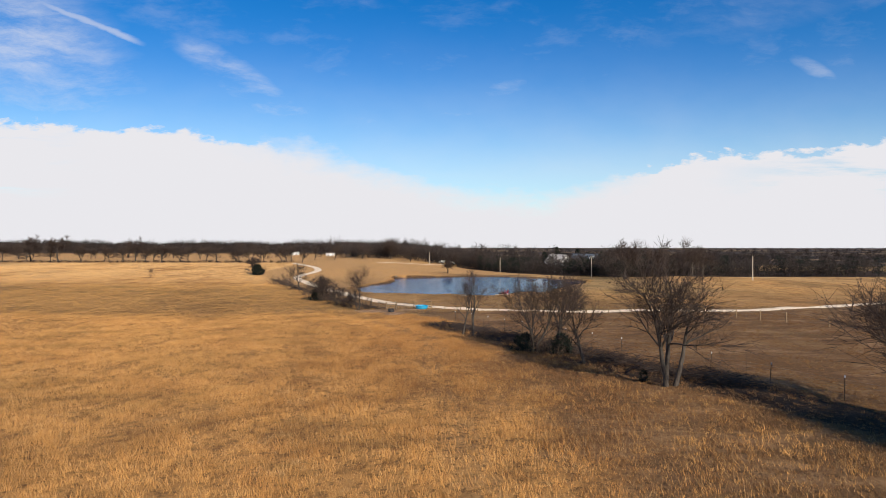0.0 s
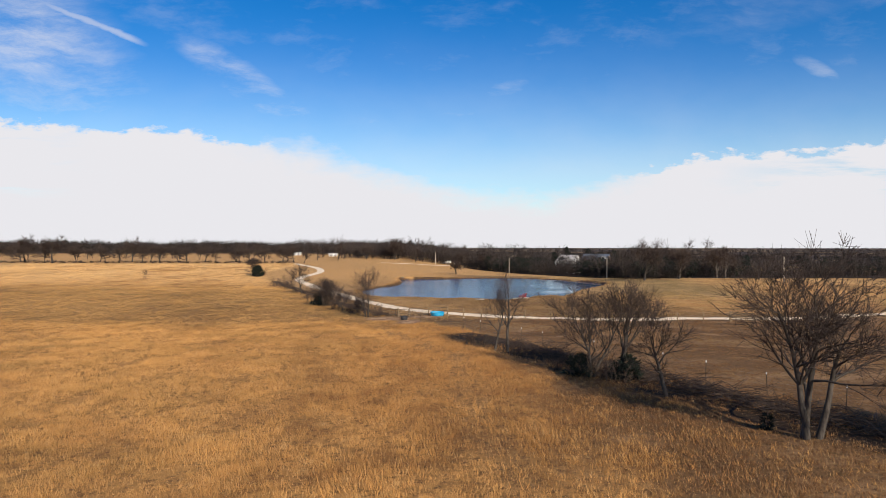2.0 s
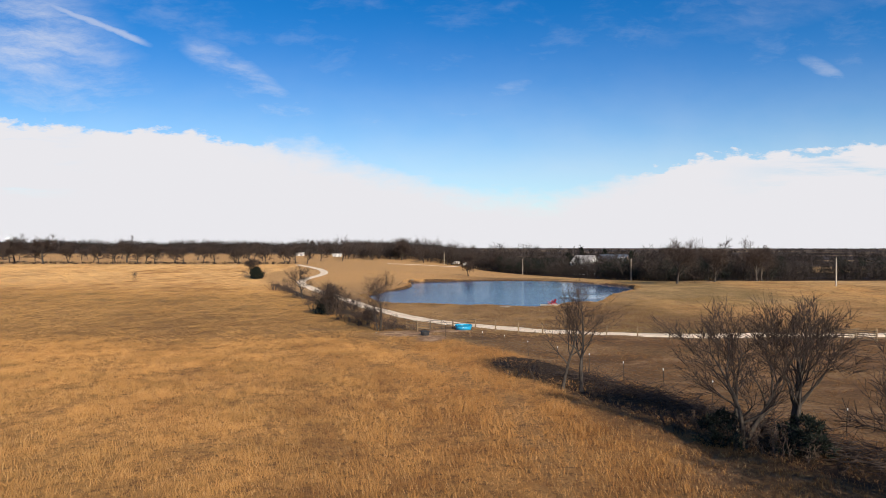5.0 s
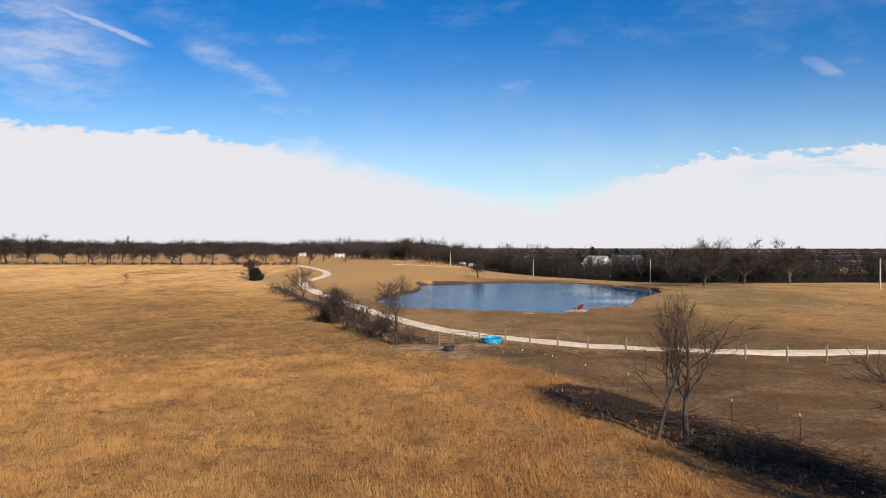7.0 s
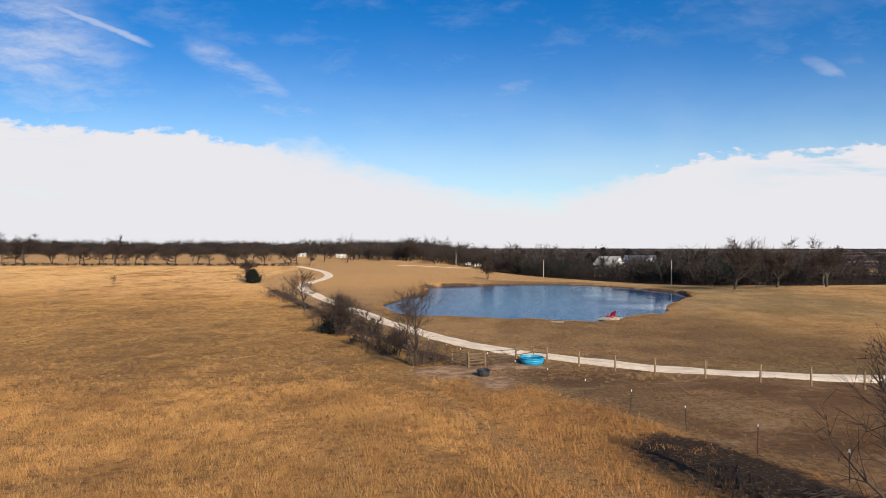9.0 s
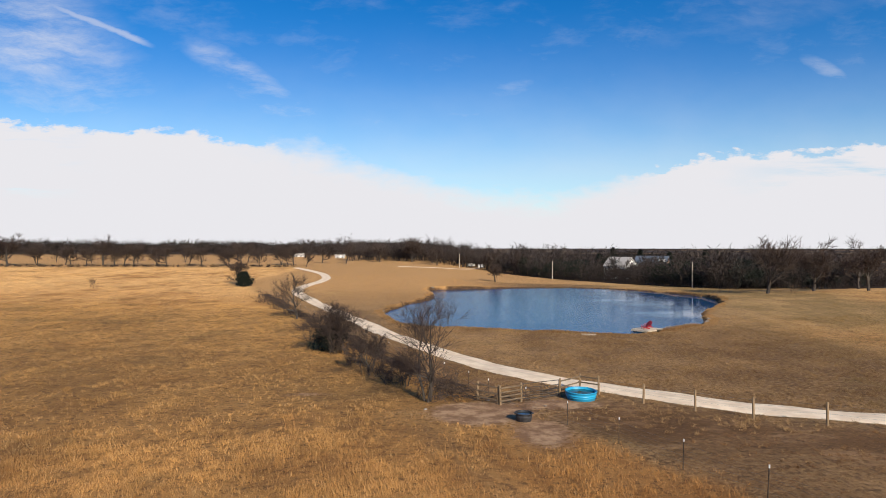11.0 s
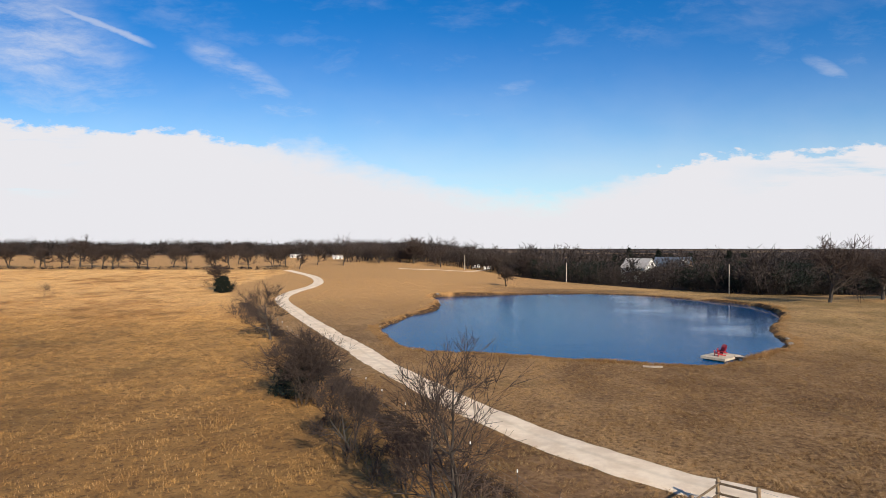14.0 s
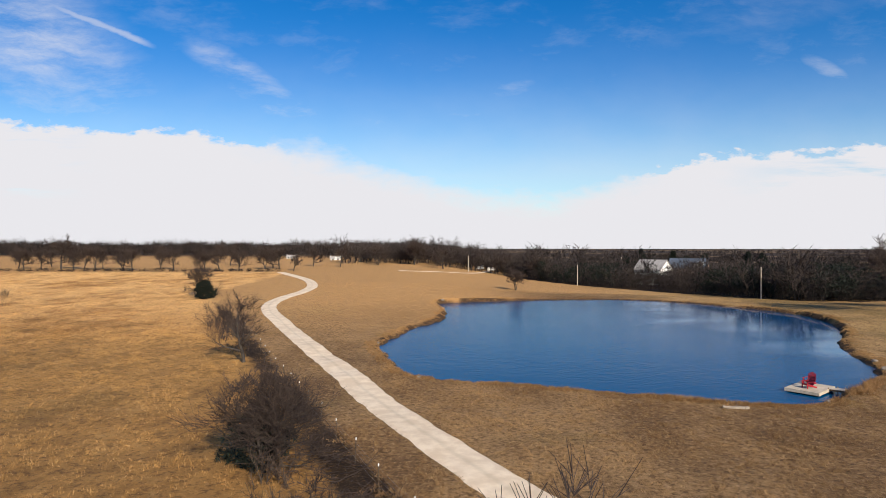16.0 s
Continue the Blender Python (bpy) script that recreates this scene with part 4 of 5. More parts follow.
def wood_template(seed, spread, stems=1):
    """A light bare tree of height 1: tubes for stem and limbs, slim triangles for twigs."""
    rng = np.random.RandomState(seed)
    lv, _ = grow(rng, 1.0, spread, stems, counts=(11, 6, 4, 0), low=0.3, up=0.2)
    v, f = tubes([(*q[:6], max(q[6] * 0.8, 0.006), max(q[7] * 0.8, 0.005)) for q in lv[0] + lv[1]], 3)
    f = np.concatenate([f[:, [0, 1, 2]], f[:, [0, 2, 3]]])
    t = np.array([q[:6] for q in lv[2]])
    side = np.cross(t[:, 3:] - t[:, :3], rng.normal(0, 1, (len(t), 3)))
    side *= 0.0075 / (np.linalg.norm(side, axis=1)[:, None] + 1e-9)
    tv = np.stack([t[:, :3] - side, t[:, :3] + side, t[:, 3:] + (t[:, 3:] - t[:, :3]) * 0.5], 1).reshape(-1, 3)
    return np.concatenate([v, tv]), np.concatenate([f, np.arange(len(tv)).reshape(-1, 3) + len(v)])


TEMPLATES = [wood_template(500 + k, sp, st) for k, (sp, st) in enumerate([(0.55, 1), (0.75, 1), (0.45, 2), (0.9, 1), (0.62, 2), (0.35, 1)])]


def bare_woods(name, seed, places, label, mat):
    """Bare woodland of branching trees at (x, y, height), all in one mesh."""
    rng = np.random.RandomState(seed)
    p = np.array(places)
    z = land(p[:, 0], p[:, 1])
    vs, fs, n = [], [], 0
    for k, ((x, y, h), zz) in enumerate(zip(p, z)):
        v, f = TEMPLATES[k % len(TEMPLATES)]
        a, w = rng.uniform(0, math.tau), h * rng.uniform(0.8, 1.15)
        c, q = math.cos(a), math.sin(a)
        vs.append(np.column_stack([x + w * (c * v[:, 0] - q * v[:, 1]), y + w * (q * v[:, 0] + c * v[:, 1]), zz - 0.2 + h * v[:, 2]]))
        fs.append(f + n)
        n += len(v)
    tagged(new(name, from_arrays(name, np.concatenate(vs), np.concatenate(fs), mat)), label, "woods", kind="stuff")


woods("hedge_far", 9, [(-66 - 1.5 * k + rng.uniform(-1, 1), 264 + rng.uniform(-0.8, 0.8), rng.uniform(0.5, 1.4), rng.uniform(1.6, 3.0)) for k in range(190)],
      "low dark strip of twig sprays along the far field edge", M_FARWOOD, 80, 0.5, 0.10, stem=False)


def belt_places(count, rng, depth, h0, h1, w0, w1, push=0.0):
    """Places behind the near edge of the right-hand belt of trees."""
    out = []
    for _ in range(count):
        i = rng.randint(0, len(BELT) - 1)
        b = BELT[i] + (BELT[i + 1] - BELT[i]) * rng.uniform(0, 1)
        d = BELT[i + 1] - BELT[i]
        nrm = np.array([-d[1], d[0]]) / np.linalg.norm(d)
        nrm = nrm if nrm[1] > 0 else -nrm
        q = b + nrm * (push + depth * rng.uniform(0, 1) ** 1.3)
        if math.hypot(q[0] - 73, q[1] - 287) < 9 or math.hypot(q[0] - 88, q[1] - 291) < 12:
            continue
        out.append((q[0], q[1], rng.uniform(h0, h1), rng.uniform(w0, w1)))
    return out


rng = np.random.RandomState(21)
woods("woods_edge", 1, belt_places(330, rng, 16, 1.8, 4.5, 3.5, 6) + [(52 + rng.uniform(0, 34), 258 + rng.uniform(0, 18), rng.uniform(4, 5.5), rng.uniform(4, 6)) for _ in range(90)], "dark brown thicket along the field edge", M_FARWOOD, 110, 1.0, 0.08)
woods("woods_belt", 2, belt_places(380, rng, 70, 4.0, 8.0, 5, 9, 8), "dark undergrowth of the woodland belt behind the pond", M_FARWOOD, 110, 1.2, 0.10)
bare_woods("woods_bare", 12, [(x, y, h * (0.85 + 0.30 * math.sin(x * 0.19) * math.sin(y * 0.13 + 1))) for x, y, h, _ in belt_places(620, rng, 70, 6.5, 12.5, 5, 9, 3)] + [(27 + 3.1 * k + rng.uniform(-2, 2), 318 - 0.9 * k + rng.uniform(-9, 9), rng.uniform(14.5, 18.5)) for k in range(12)] + [(66, 285, 16), (75, 306, 17), (108, 296, 16.5), (130, 292, 16)], "bare grey-brown woodland belt behind the pond", M_BAREWOOD)
woods("woods_evergreen", 3, [q for q in belt_places(420, rng, 30, 3.5, 9.5, 4, 7, 2) if math.sin(q[0] * 0.16 + 1) + math.sin(q[1] * 0.11 + q[0] * 0.05) > -0.35] + [(62 + 9 * k % 70, 300 + 3 * k % 17, 9 + k % 4, 4.5) for k in range(12)],
      "dark green junipers among the bare woodland", M_NEEDLE, 200, 0.8, 0.22)

mid = []
for _ in range(420):
    x, y = rng.uniform(-58, 40), rng.uniform(335, 450)
    mid.append((x, y, rng.uniform(8, 13.5) if rng.rand() > 0.05 else rng.uniform(14, 17), rng.uniform(5, 9)))
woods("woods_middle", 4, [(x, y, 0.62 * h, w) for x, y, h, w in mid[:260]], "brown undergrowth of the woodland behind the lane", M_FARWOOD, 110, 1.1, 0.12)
bare_woods("woods_bare", 13, [q[:3] for q in mid], "bare grey-brown woodland behind the lane", M_BAREWOOD)
left = []
for _ in range(900):
    x = rng.uniform(-560, -40)
    y = 440 + 0.10 * abs(x + 120) + rng.uniform(0, 160) + 40 * math.sin(x * 0.021)
    left.append((x, y, rng.uniform(6.0, 13.0) + 2.0 * math.sin(x * 0.05), rng.uniform(5, 9)))
woods("woods_left", 5, [(x, y, 0.75 * h, w) for x, y, h, w in left[:620]], "brown undergrowth of the woodland beyond the golden field", M_FARWOOD, 80, 1.7, 0.2)
bare_woods("woods_bare", 14, [(x, y, 1.1 * h) for x, y, h, _ in left[:560]], "bare grey-brown woodland beyond the golden field", M_BAREWOOD)
far = []
while len(far) < 3600:
    y = 480 + 2600 * rng.uniform(0, 1) ** 1.6
    x = rng.uniform(-0.95, 1.0) * y + 20
    if x > 60 and y < 900 and math.sin(y * 0.028 + 0.003 * x) > -0.15 and math.sin(x * 0.012 + 2) > -0.4:
        continue
    far.append((x, y, rng.uniform(7, 11.5), rng.uniform(8, 15)))
woods("woods_far", 6, far, "distant bare woodland to the horizon", M_FARWOOD, 46, 3.2, 0.55, stem=False)

for k, (ex, ey, eh, ew) in enumerate([(88, 306, 13, 5), (95, 310, 11, 5), (104, 312, 12, 6), (116, 300, 12.5, 6), (124, 304, 12, 6.5), (70, 312, 11, 6), (78, 316, 14, 5)]):
    evergreen(ex, ey, 130 + k, eh, ew, "dark green pine behind the farmhouse", "tree", 0.6, 420, "pines behind the house")

# ---- fences ----
T_POST = None


def steel_post(parent, x, y, base):
    """A driven steel post with a white tip."""
    global T_POST
    if T_POST is None:
        bm = bmesh.new()
        box(bm, (0, 0, 0.60), (0.045, 0.010, 1.36))
        box(bm, (0, -0.018, 0.60), (0.010, 0.036, 1.36))
        for k in range(9):
            box(bm, (0, 0.008, 0.25 + 0.11 * k), (0.018, 0.008, 0.02))
        me = bpy.data.meshes.new("post")
        bm.to_mesh(me)
        me.materials.append(M_STEEL)
        bm.clear()
        box(bm, (0, 0, 1.34), (0.058, 0.020, 0.13))
        box(bm, (0, -0.02, 1.34), (0.020, 0.046, 0.13))
        tip = bpy.data.meshes.new("tip")
        bm.to_mesh(tip)
        bm.free()
        tip.materials.append(M_WHITE)
        T_POST = (me, tip)
    ob = new("post", T_POST[0])
    ob.parent = parent
    ob.matrix_basis = pose(x - base[0], y - base[1], on_land(x, y) - base[2], random.uniform(-2, 2), random.uniform(-3, 3), random.uniform(-20, 20))
    tip = tagged(new("tip", T_POST[1]), "white painted post tip")
    tip.parent = ob


WOOD_POST = None


def wood_post(parent, x, y, base, scale=1.0):
    global WOOD_POST
    if WOOD_POST is None:
        bm = bmesh.new()
        lathe(bm, [(0.0, 1.31), (0.05, 1.31), (0.068, 1.285), (0.07, 0.6), (0.078, -0.1)], 10)
        WOOD_POST = bpy.data.meshes.new("post")
        bm.to_mesh(WOOD_POST)
        bm.free()
        WOOD_POST.materials.append(M_POST)
    ob = new("post", WOOD_POST)
    ob.parent = parent
    ob.matrix_basis = pose(x - base[0], y - base[1], on_land(x, y) - base[2], 0, random.uniform(-2, 2), random.uniform(0, 90)) @ Matrix.Diagonal((scale, scale, scale, 1))


def wire_fence(corners, spacing, label, wooden=False, heights=(0.35, 0.65, 0.92, 1.18)):
    """Posts along plan corners with strands of wire between them."""
    line = [np.array(c, float) for c in corners]
    posts = []
    for a, b in zip(line, line[1:]):
        k = max(1, round(np.linalg.norm(b - a) / spacing))
        posts += [a + (b - a) * i / k for i in range(k)]
    posts.append(line[-1])
    base = (*posts[0], on_land(*posts[0]))
    ob = thing("fence", *base, label, "fence")
    for k, (x, y) in enumerate(posts):
        (wood_post if wooden else steel_post)(ob, float(x), float(y), base)
    for h in heights:
        segs = []
        for a, b in zip(posts, posts[1:]):
            za, zb = on_land(*a) + h, on_land(*b) + h
            pts = [(*(a + (b - a) * f - np.array(base[:2])), za + (zb - za) * f - base[2] - 0.05 * f * (1 - f) * 4) for f in (0, 0.5, 1)]
            segs += [(*p, *q, 0.004, 0.004) for p, q in zip(pts, pts[1:])]
        v, f = tubes(segs, 3)
        part("wire", from_arrays("wire", v, f, M_WIRE), None, ob)
    return ob


wire_fence([(39.2, -16.5), (31.1, 0.7), (23.6, 17.2), (14.2, 38.3), (5.0, 56.5), (1.25, 64.0)], 4.15, "wire fence on steel posts with white tips")
wire_fence([(-0.9, 67.0), (-2.2, 70.2), (-9.6, 85.6), (-14.7, 96.9), (-24, 117), (-39, 150)], 3.9, "wire fence on steel posts with white tips in brush")
wire_fence([(7.0, 68.2), (9.3, 65.6), (14.4, 61.3), (20.8, 57.6), (30.0, 54.4), (42.6, 52.6)], 3.2, "wire fence on weathered wooden posts beside the gravel road", True)
wire_fence([(46.2, 51.8), (47.7, 45.6), (50.9, 39.8), (56.0, 31.5), (66, 17)], 4.4, "wire fence on weathered wooden posts across the pasture", True)


def board_panel(name, stops, rails, label, low=0.28, high=1.12):
    """Round posts with boards nailed across them."""
    base = (*stops[0], on_land(*stops[0]))
    ob = thing(name, *base, label, "fence")
    for x, y in stops:
        wood_post(ob, x, y, base)
    for a, b in zip(stops, stops[1:]):
        for k in range(rails):
            h = low + (high - low) * k / (rails - 1)
            pa = Vector((a[0] - base[0], a[1] - base[1], on_land(*a) - base[2] + h))
            pb = Vector((b[0] - base[0], b[1] - base[1], on_land(*b) - base[2] + h))
            d = (pb - pa)
            bm = bmesh.new()
            m = Matrix.Translation((pa + pb) / 2) @ d.to_track_quat("X", "Z").to_matrix().to_4x4()
            box(bm, (0, -0.075, 0), (d.length + 0.14, 0.035, 0.095), m, 0.006)
            part("board", bm, M_RAIL, ob)
    return ob


board_panel("board_fence", [(-0.3, 65.0), (1.2, 66.0)], 4, "short weathered board fence panel beside a steel gate")
board_panel("board_fence", [(-1.7, 66.6), (-0.42, 65.2)], 3, "dark weathered board fence panel running into brush")
board_panel("board_fence", [(4.1, 67.5), (5.9, 69.3), (7.0, 68.2)], 3, "weathered board corner fence round the stock tank")
board_panel("board_gate", [(42.9, 52.9), (44.6, 52.6)], 5, "weathered board gate panel beside the gravel road")
board_panel("board_gate", [(44.75, 52.5), (46.0, 51.6)], 5, "dark weathered board gate panel beside the gravel road")


def tube_gate(a, b, label):
    """A farm gate of bent steel tube with five bars and a diagonal brace."""
    base = (*a, on_land(*a))
    ang = math.degrees(math.atan2(b[1] - a[1], b[0] - a[0]))
    length = math.hypot(b[0] - a[0], b[1] - a[1]) - 0.2
    drop = on_land(*b) - base[2]
    ob = thing("metal_gate", *base, label, "gate", rz=ang)

    def at(x, h):
        return (x + 0.1, 0, h + drop * x / length)

    for name, pa, pb, r in [("upright", at(0, 0.16), at(0, 1.2), 0.026), ("upright", at(length, 0.16), at(length, 1.2), 0.026), ("upright", at(length / 2, 0.16), at(length / 2, 1.2), 0.02),
                            ("brace", at(length / 2, 1.2), at(length, 0.16), 0.018), ("brace", at(length / 2, 0.16), at(0, 1.2), 0.014)] + \
            [("bar", at(0, h), at(length, h), 0.024 if h in (0.16, 1.2) else 0.018) for h in (0.16, 0.38, 0.62, 0.9, 1.2)]:
        part(name, rod(bmesh.new(), pa, pb, r), M_GATE, ob)
    v, f = tubes([(*at(length * k / 24, 0.16), *at(length * k / 24, 0.9), 0.003, 0.003) for k in range(25)], 3)
    part("mesh_wire", from_arrays("mesh_wire", v, f, M_WIRE), None, ob)


tube_gate((1.2, 66.0), (4.1, 67.5), "dark steel tube farm gate, closed")


def log_on_ground(x, y, length, radius, rz, label, mat, seed):
    rng = np.random.RandomState(seed)
    ob = thing("log", x, y, on_land(x, y), label, "log", rz=rz)
    pts = [np.array([length * (k / 6 - 0.5), rng.normal(0, 0.03), radius * 0.8 + rng.normal(0, 0.015)]) for k in range(7)]
    v, f = tubes([(*a, *b, radius * rng.uniform(0.85, 1.05), radius * rng.uniform(0.8, 1.0)) for a, b in zip(pts, pts[1:])], 9)
    part("stem", from_arrays("stem", v, f, mat, True), None, ob)
    bm = bmesh.new()
    for e, d in ((pts[0], -1), (pts[-1], 1)):
        rod(bm, e, e + np.array([0.02 * d, 0, 0]), radius * 0.86, radius * 0.8, 9)
    rod(bm, pts[3], pts[3] + np.array([0.1, 0.16, radius + 0.14]), radius * 0.35, radius * 0.15)
    part("sawn_end", bm, mat, ob)


log_on_ground(14.1, 100.6, 1.7, 0.13, -10, "bleached log lying on the grass beside the pond", M_LOG, 3)


# ---- stock tank, tub ----
def stock_tank(x, y):
    ob = thing("stock_tank", x, y, on_land(x, y), "round turquoise plastic stock tank full of green water", "stock tank")
    r, h = 1.06, 0.60
    bm = bmesh.new()
    prof = [(0.0, 0.03), (r - 0.16, 0.03), (r - 0.06, h - 0.05), (r - 0.05, h), (r + 0.015, h + 0.012), (r + 0.03, h - 0.01), (r + 0.03, h - 0.05),
            (r - 0.005, h - 0.06), (r - 0.03, h * 0.62), (r - 0.015, h * 0.60), (r - 0.02, h * 0.55), (r - 0.045, h * 0.53), (r - 0.07, 0.25), (r - 0.055, 0.235), (r - 0.06, 0.2),
            (r - 0.085, 0.185), (r - 0.11, 0.02), (r - 0.14, 0.0), (0.0, 0.0)]
    lathe(bm, prof, 48)
    part("body", bm, M_TANK, ob)
    bm = bmesh.new()
    bmesh.ops.create_circle(bm, cap_ends=True, segments=48, radius=r - 0.085, matrix=Matrix.Translation((0, 0, h - 0.14)))
    part("water", bm, M_TANKWATER, ob, "still green water")
    bm = bmesh.new()
    rod(bm, (r - 0.02, -0.25, 0.09), (r - 0.14, -0.25, 0.09), 0.035)
    part("drain_plug", bm, M_RUBBER, ob)


stock_tank(5.4, 66.75)


def rubber_tub(x, y):
    ob = thing("rubber_tub", x, y, on_land(x, y), "black rubber feed tub of water on trampled soil", "tub")
    bm = bmesh.new()
    lathe(bm, [(0.0, 0.03), (0.42, 0.03), (0.475, 0.46), (0.48, 0.49), (0.53, 0.495), (0.535, 0.46), (0.50, 0.44), (0.485, 0.30), (0.495, 0.285), (0.48, 0.26), (0.45, 0.02), (0.43, 0.0), (0.0, 0.0)], 36)
    part("body", bm, M_RUBBER, ob)
    bm = bmesh.new()
    bmesh.ops.create_circle(bm, cap_ends=True, segments=36, radius=0.462, matrix=Matrix.Translation((0, 0, 0.40)))
    part("water", bm, M_TUBWATER, ob, "dark water")
    for s in (-1, 1):
        bm = bmesh.new()
        box(bm, (s * 0.555, 0, 0.455), (0.09, 0.20, 0.035), Matrix.Identity(4), 0.01)
        part("handle", bm, M_RUBBER, ob)


rubber_tub(0.75, 61.3)

# ---- dock and chairs ----
DOCK = pose(24.0, 108.25, WATER, 0, 0, 40)


def build_dock():
    ob = tagged(new("dock"), "pale wooden floating dock with a narrow ramp to the bank", "dock")
    ob.matrix_basis = DOCK
    L, W, top = 3.7, 2.6, 0.36
    boards = 18
    for k in range(boards):
        bm = bmesh.new()
        w = L / boards
        box(bm, (-L / 2 + (k + 0.5) * w, random.uniform(-0.008, 0.008), top - 0.02), (w - 0.014, W, 0.04), Matrix.Identity(4), 0.004)
        part("deck_board", bm, M_DECK, ob)
    for sx, sy, lx, ly in ((0, -W / 2 + 0.03, L, 0.05), (0, W / 2 - 0.03, L, 0.05), (-L / 2 + 0.03, 0, 0.05, W - 0.12), (L / 2 - 0.03, 0, 0.05, W - 0.12)):
        bm = bmesh.new()
        box(bm, (sx, sy, top - 0.15), (lx, ly, 0.20), Matrix.Identity(4), 0.005)
        part("skirt_board", bm, M_DECK, ob)
    for sx in (-1.2, 0, 1.2):
        for sy in (-0.8, 0.8):
            bm = bmesh.new()
            box(bm, (sx, sy, -0.02), (0.9, 0.7, 0.32), Matrix.Identity(4), 0.05)
            part("float", bm, M_FLOAT, ob)
    # ramp towards the bank, in the frame of the dock
    a = Vector((0.95, -1.28, top - 0.03))
    b = DOCK.inverted() @ Vector((26.6, 104.7, on_land(26.6, 104.7) + 0.08))
    d = b - a
    m = Matrix.Translation(a) @ d.to_track_quat("X", "Z").to_matrix().to_4x4()
    n = 17
    for k in range(n):
        bm = bmesh.new()
        box(bm, (d.length * (k + 0.5) / n, 0, 0), (d.length / n - 0.014, 0.95, 0.035), m, 0.003)
        part("ramp_board", bm, M_DECK, ob)
    for s in (-1, 1):
        bm = bmesh.new()
        box(bm, (d.length / 2, s * 0.42, -0.09), (d.length, 0.05, 0.14), m, 0.004)
        part("ramp_beam", bm, M_RAIL, ob)
    for k in (0.05, 0.55):
        for s in (-1, 1):
            p = m @ Vector((d.length * k, s * 0.52, 0))
            part("pile", rod(bmesh.new(), (p.x, p.y, -0.6), (p.x, p.y, p.z + 0.12), 0.05), M_POST, ob)


build_dock()


def lounge_chair(m, label):
    """A slatted garden chair with sloping back, broad arms and low seat."""
    ob = tagged(new("garden_chair"), label, "chair", "chairs on the dock")
    ob.matrix_basis = m
    for k in range(6):
        bm = bmesh.new()
        t = Matrix.Translation((0, 0.28 - 0.095 * k, 0.37 - 0.026 * k))
        box(bm, (0, 0, 0), (0.52, 0.085, 0.022), t, 0.004)
        part("seat_slat", bm, M_RED, ob)
    for k in range(7):
        bm = bmesh.new()
        f = (k - 3) / 3
        t = Matrix.Translation((0.0, -0.24, 0.26)) @ pose(0, 0, 0, 24, 0, 0)
        h = 0.80 - 0.14 * f * f
        box(bm, (f * 0.25, 0, h / 2), (0.075, 0.02, h), t @ pose(0, 0, 0, 0, 4 * f, 0), 0.004)
        part("back_slat", bm, M_RED, ob)
    for s in (-1, 1):
        bm = bmesh.new()
        box(bm, (s * 0.33, 0.02, 0.56), (0.13, 0.72, 0.025), Matrix.Identity(4), 0.006)
        part("arm", bm, M_RED, ob)
        bm = bmesh.new()
        box(bm, (s * 0.29, 0.30, 0.275), (0.03, 0.10, 0.55), Matrix.Identity(4), 0.004)
        part("front_leg", bm, M_RED, ob)
        bm = bmesh.new()
        box(bm, (s * 0.27, -0.07, 0.22), (0.028, 0.98, 0.12), pose(0, 0, 0, 14, 0, 0), 0.004)
        part("side_rail", bm, M_RED, ob)
    bm = bmesh.new()
    box(bm, (0, -0.42, 0.66), (0.62, 0.03, 0.07), Matrix.Identity(4), 0.004)
    part("back_brace", bm, M_RED, ob)


lounge_chair(DOCK @ pose(1.0, 0.40, 0.36, 0, 0, 78), "red slatted garden chair standing on the dock")
lounge_chair(DOCK @ pose(-0.55, -0.05, 0.36, 0, 0, 60), "red slatted garden chair standing near the dock edge")

# ---- poles ----
def utility_pole(x, y, height, label="pale wooden utility pole at the field edge", arm=False):
    ob = thing("utility_pole", x, y, on_land(x, y), label, "pole", "utility poles")
    part("shaft", rod(bmesh.new(), (0, 0, -0.2), (0.02, 0, height), 0.17, 0.12, 12), M_POLE, ob)
    part("insulator", rod(bmesh.new(), (0.02, 0, height), (0.02, 0, height + 0.16), 0.045, 0.03, 8), M_STEEL, ob)
    if arm:
        bm = bmesh.new()
        box(bm, (0, -0.15, height - 0.4), (1.8, 0.1, 0.12), Matrix.Identity(4), 0.01)
        part("cross_arm", bm, M_POLE, ob)


for ux, uy, uz in ((39.3, 266.0, 3.9), (68.4, 199.8, 5.3), (98.7, 137.2, 6.95), (2.9, 318.0, 6.3), (7.8, 350.0, 6.5)):
    utility_pole(ux, uy, uz - on_land(ux, uy))
utility_pole(38, 362, 9.5, "grey utility pole with cross arm among woods", True)
utility_pole(86, 372, 10.5, "grey utility pole with cross arm among woods", True)


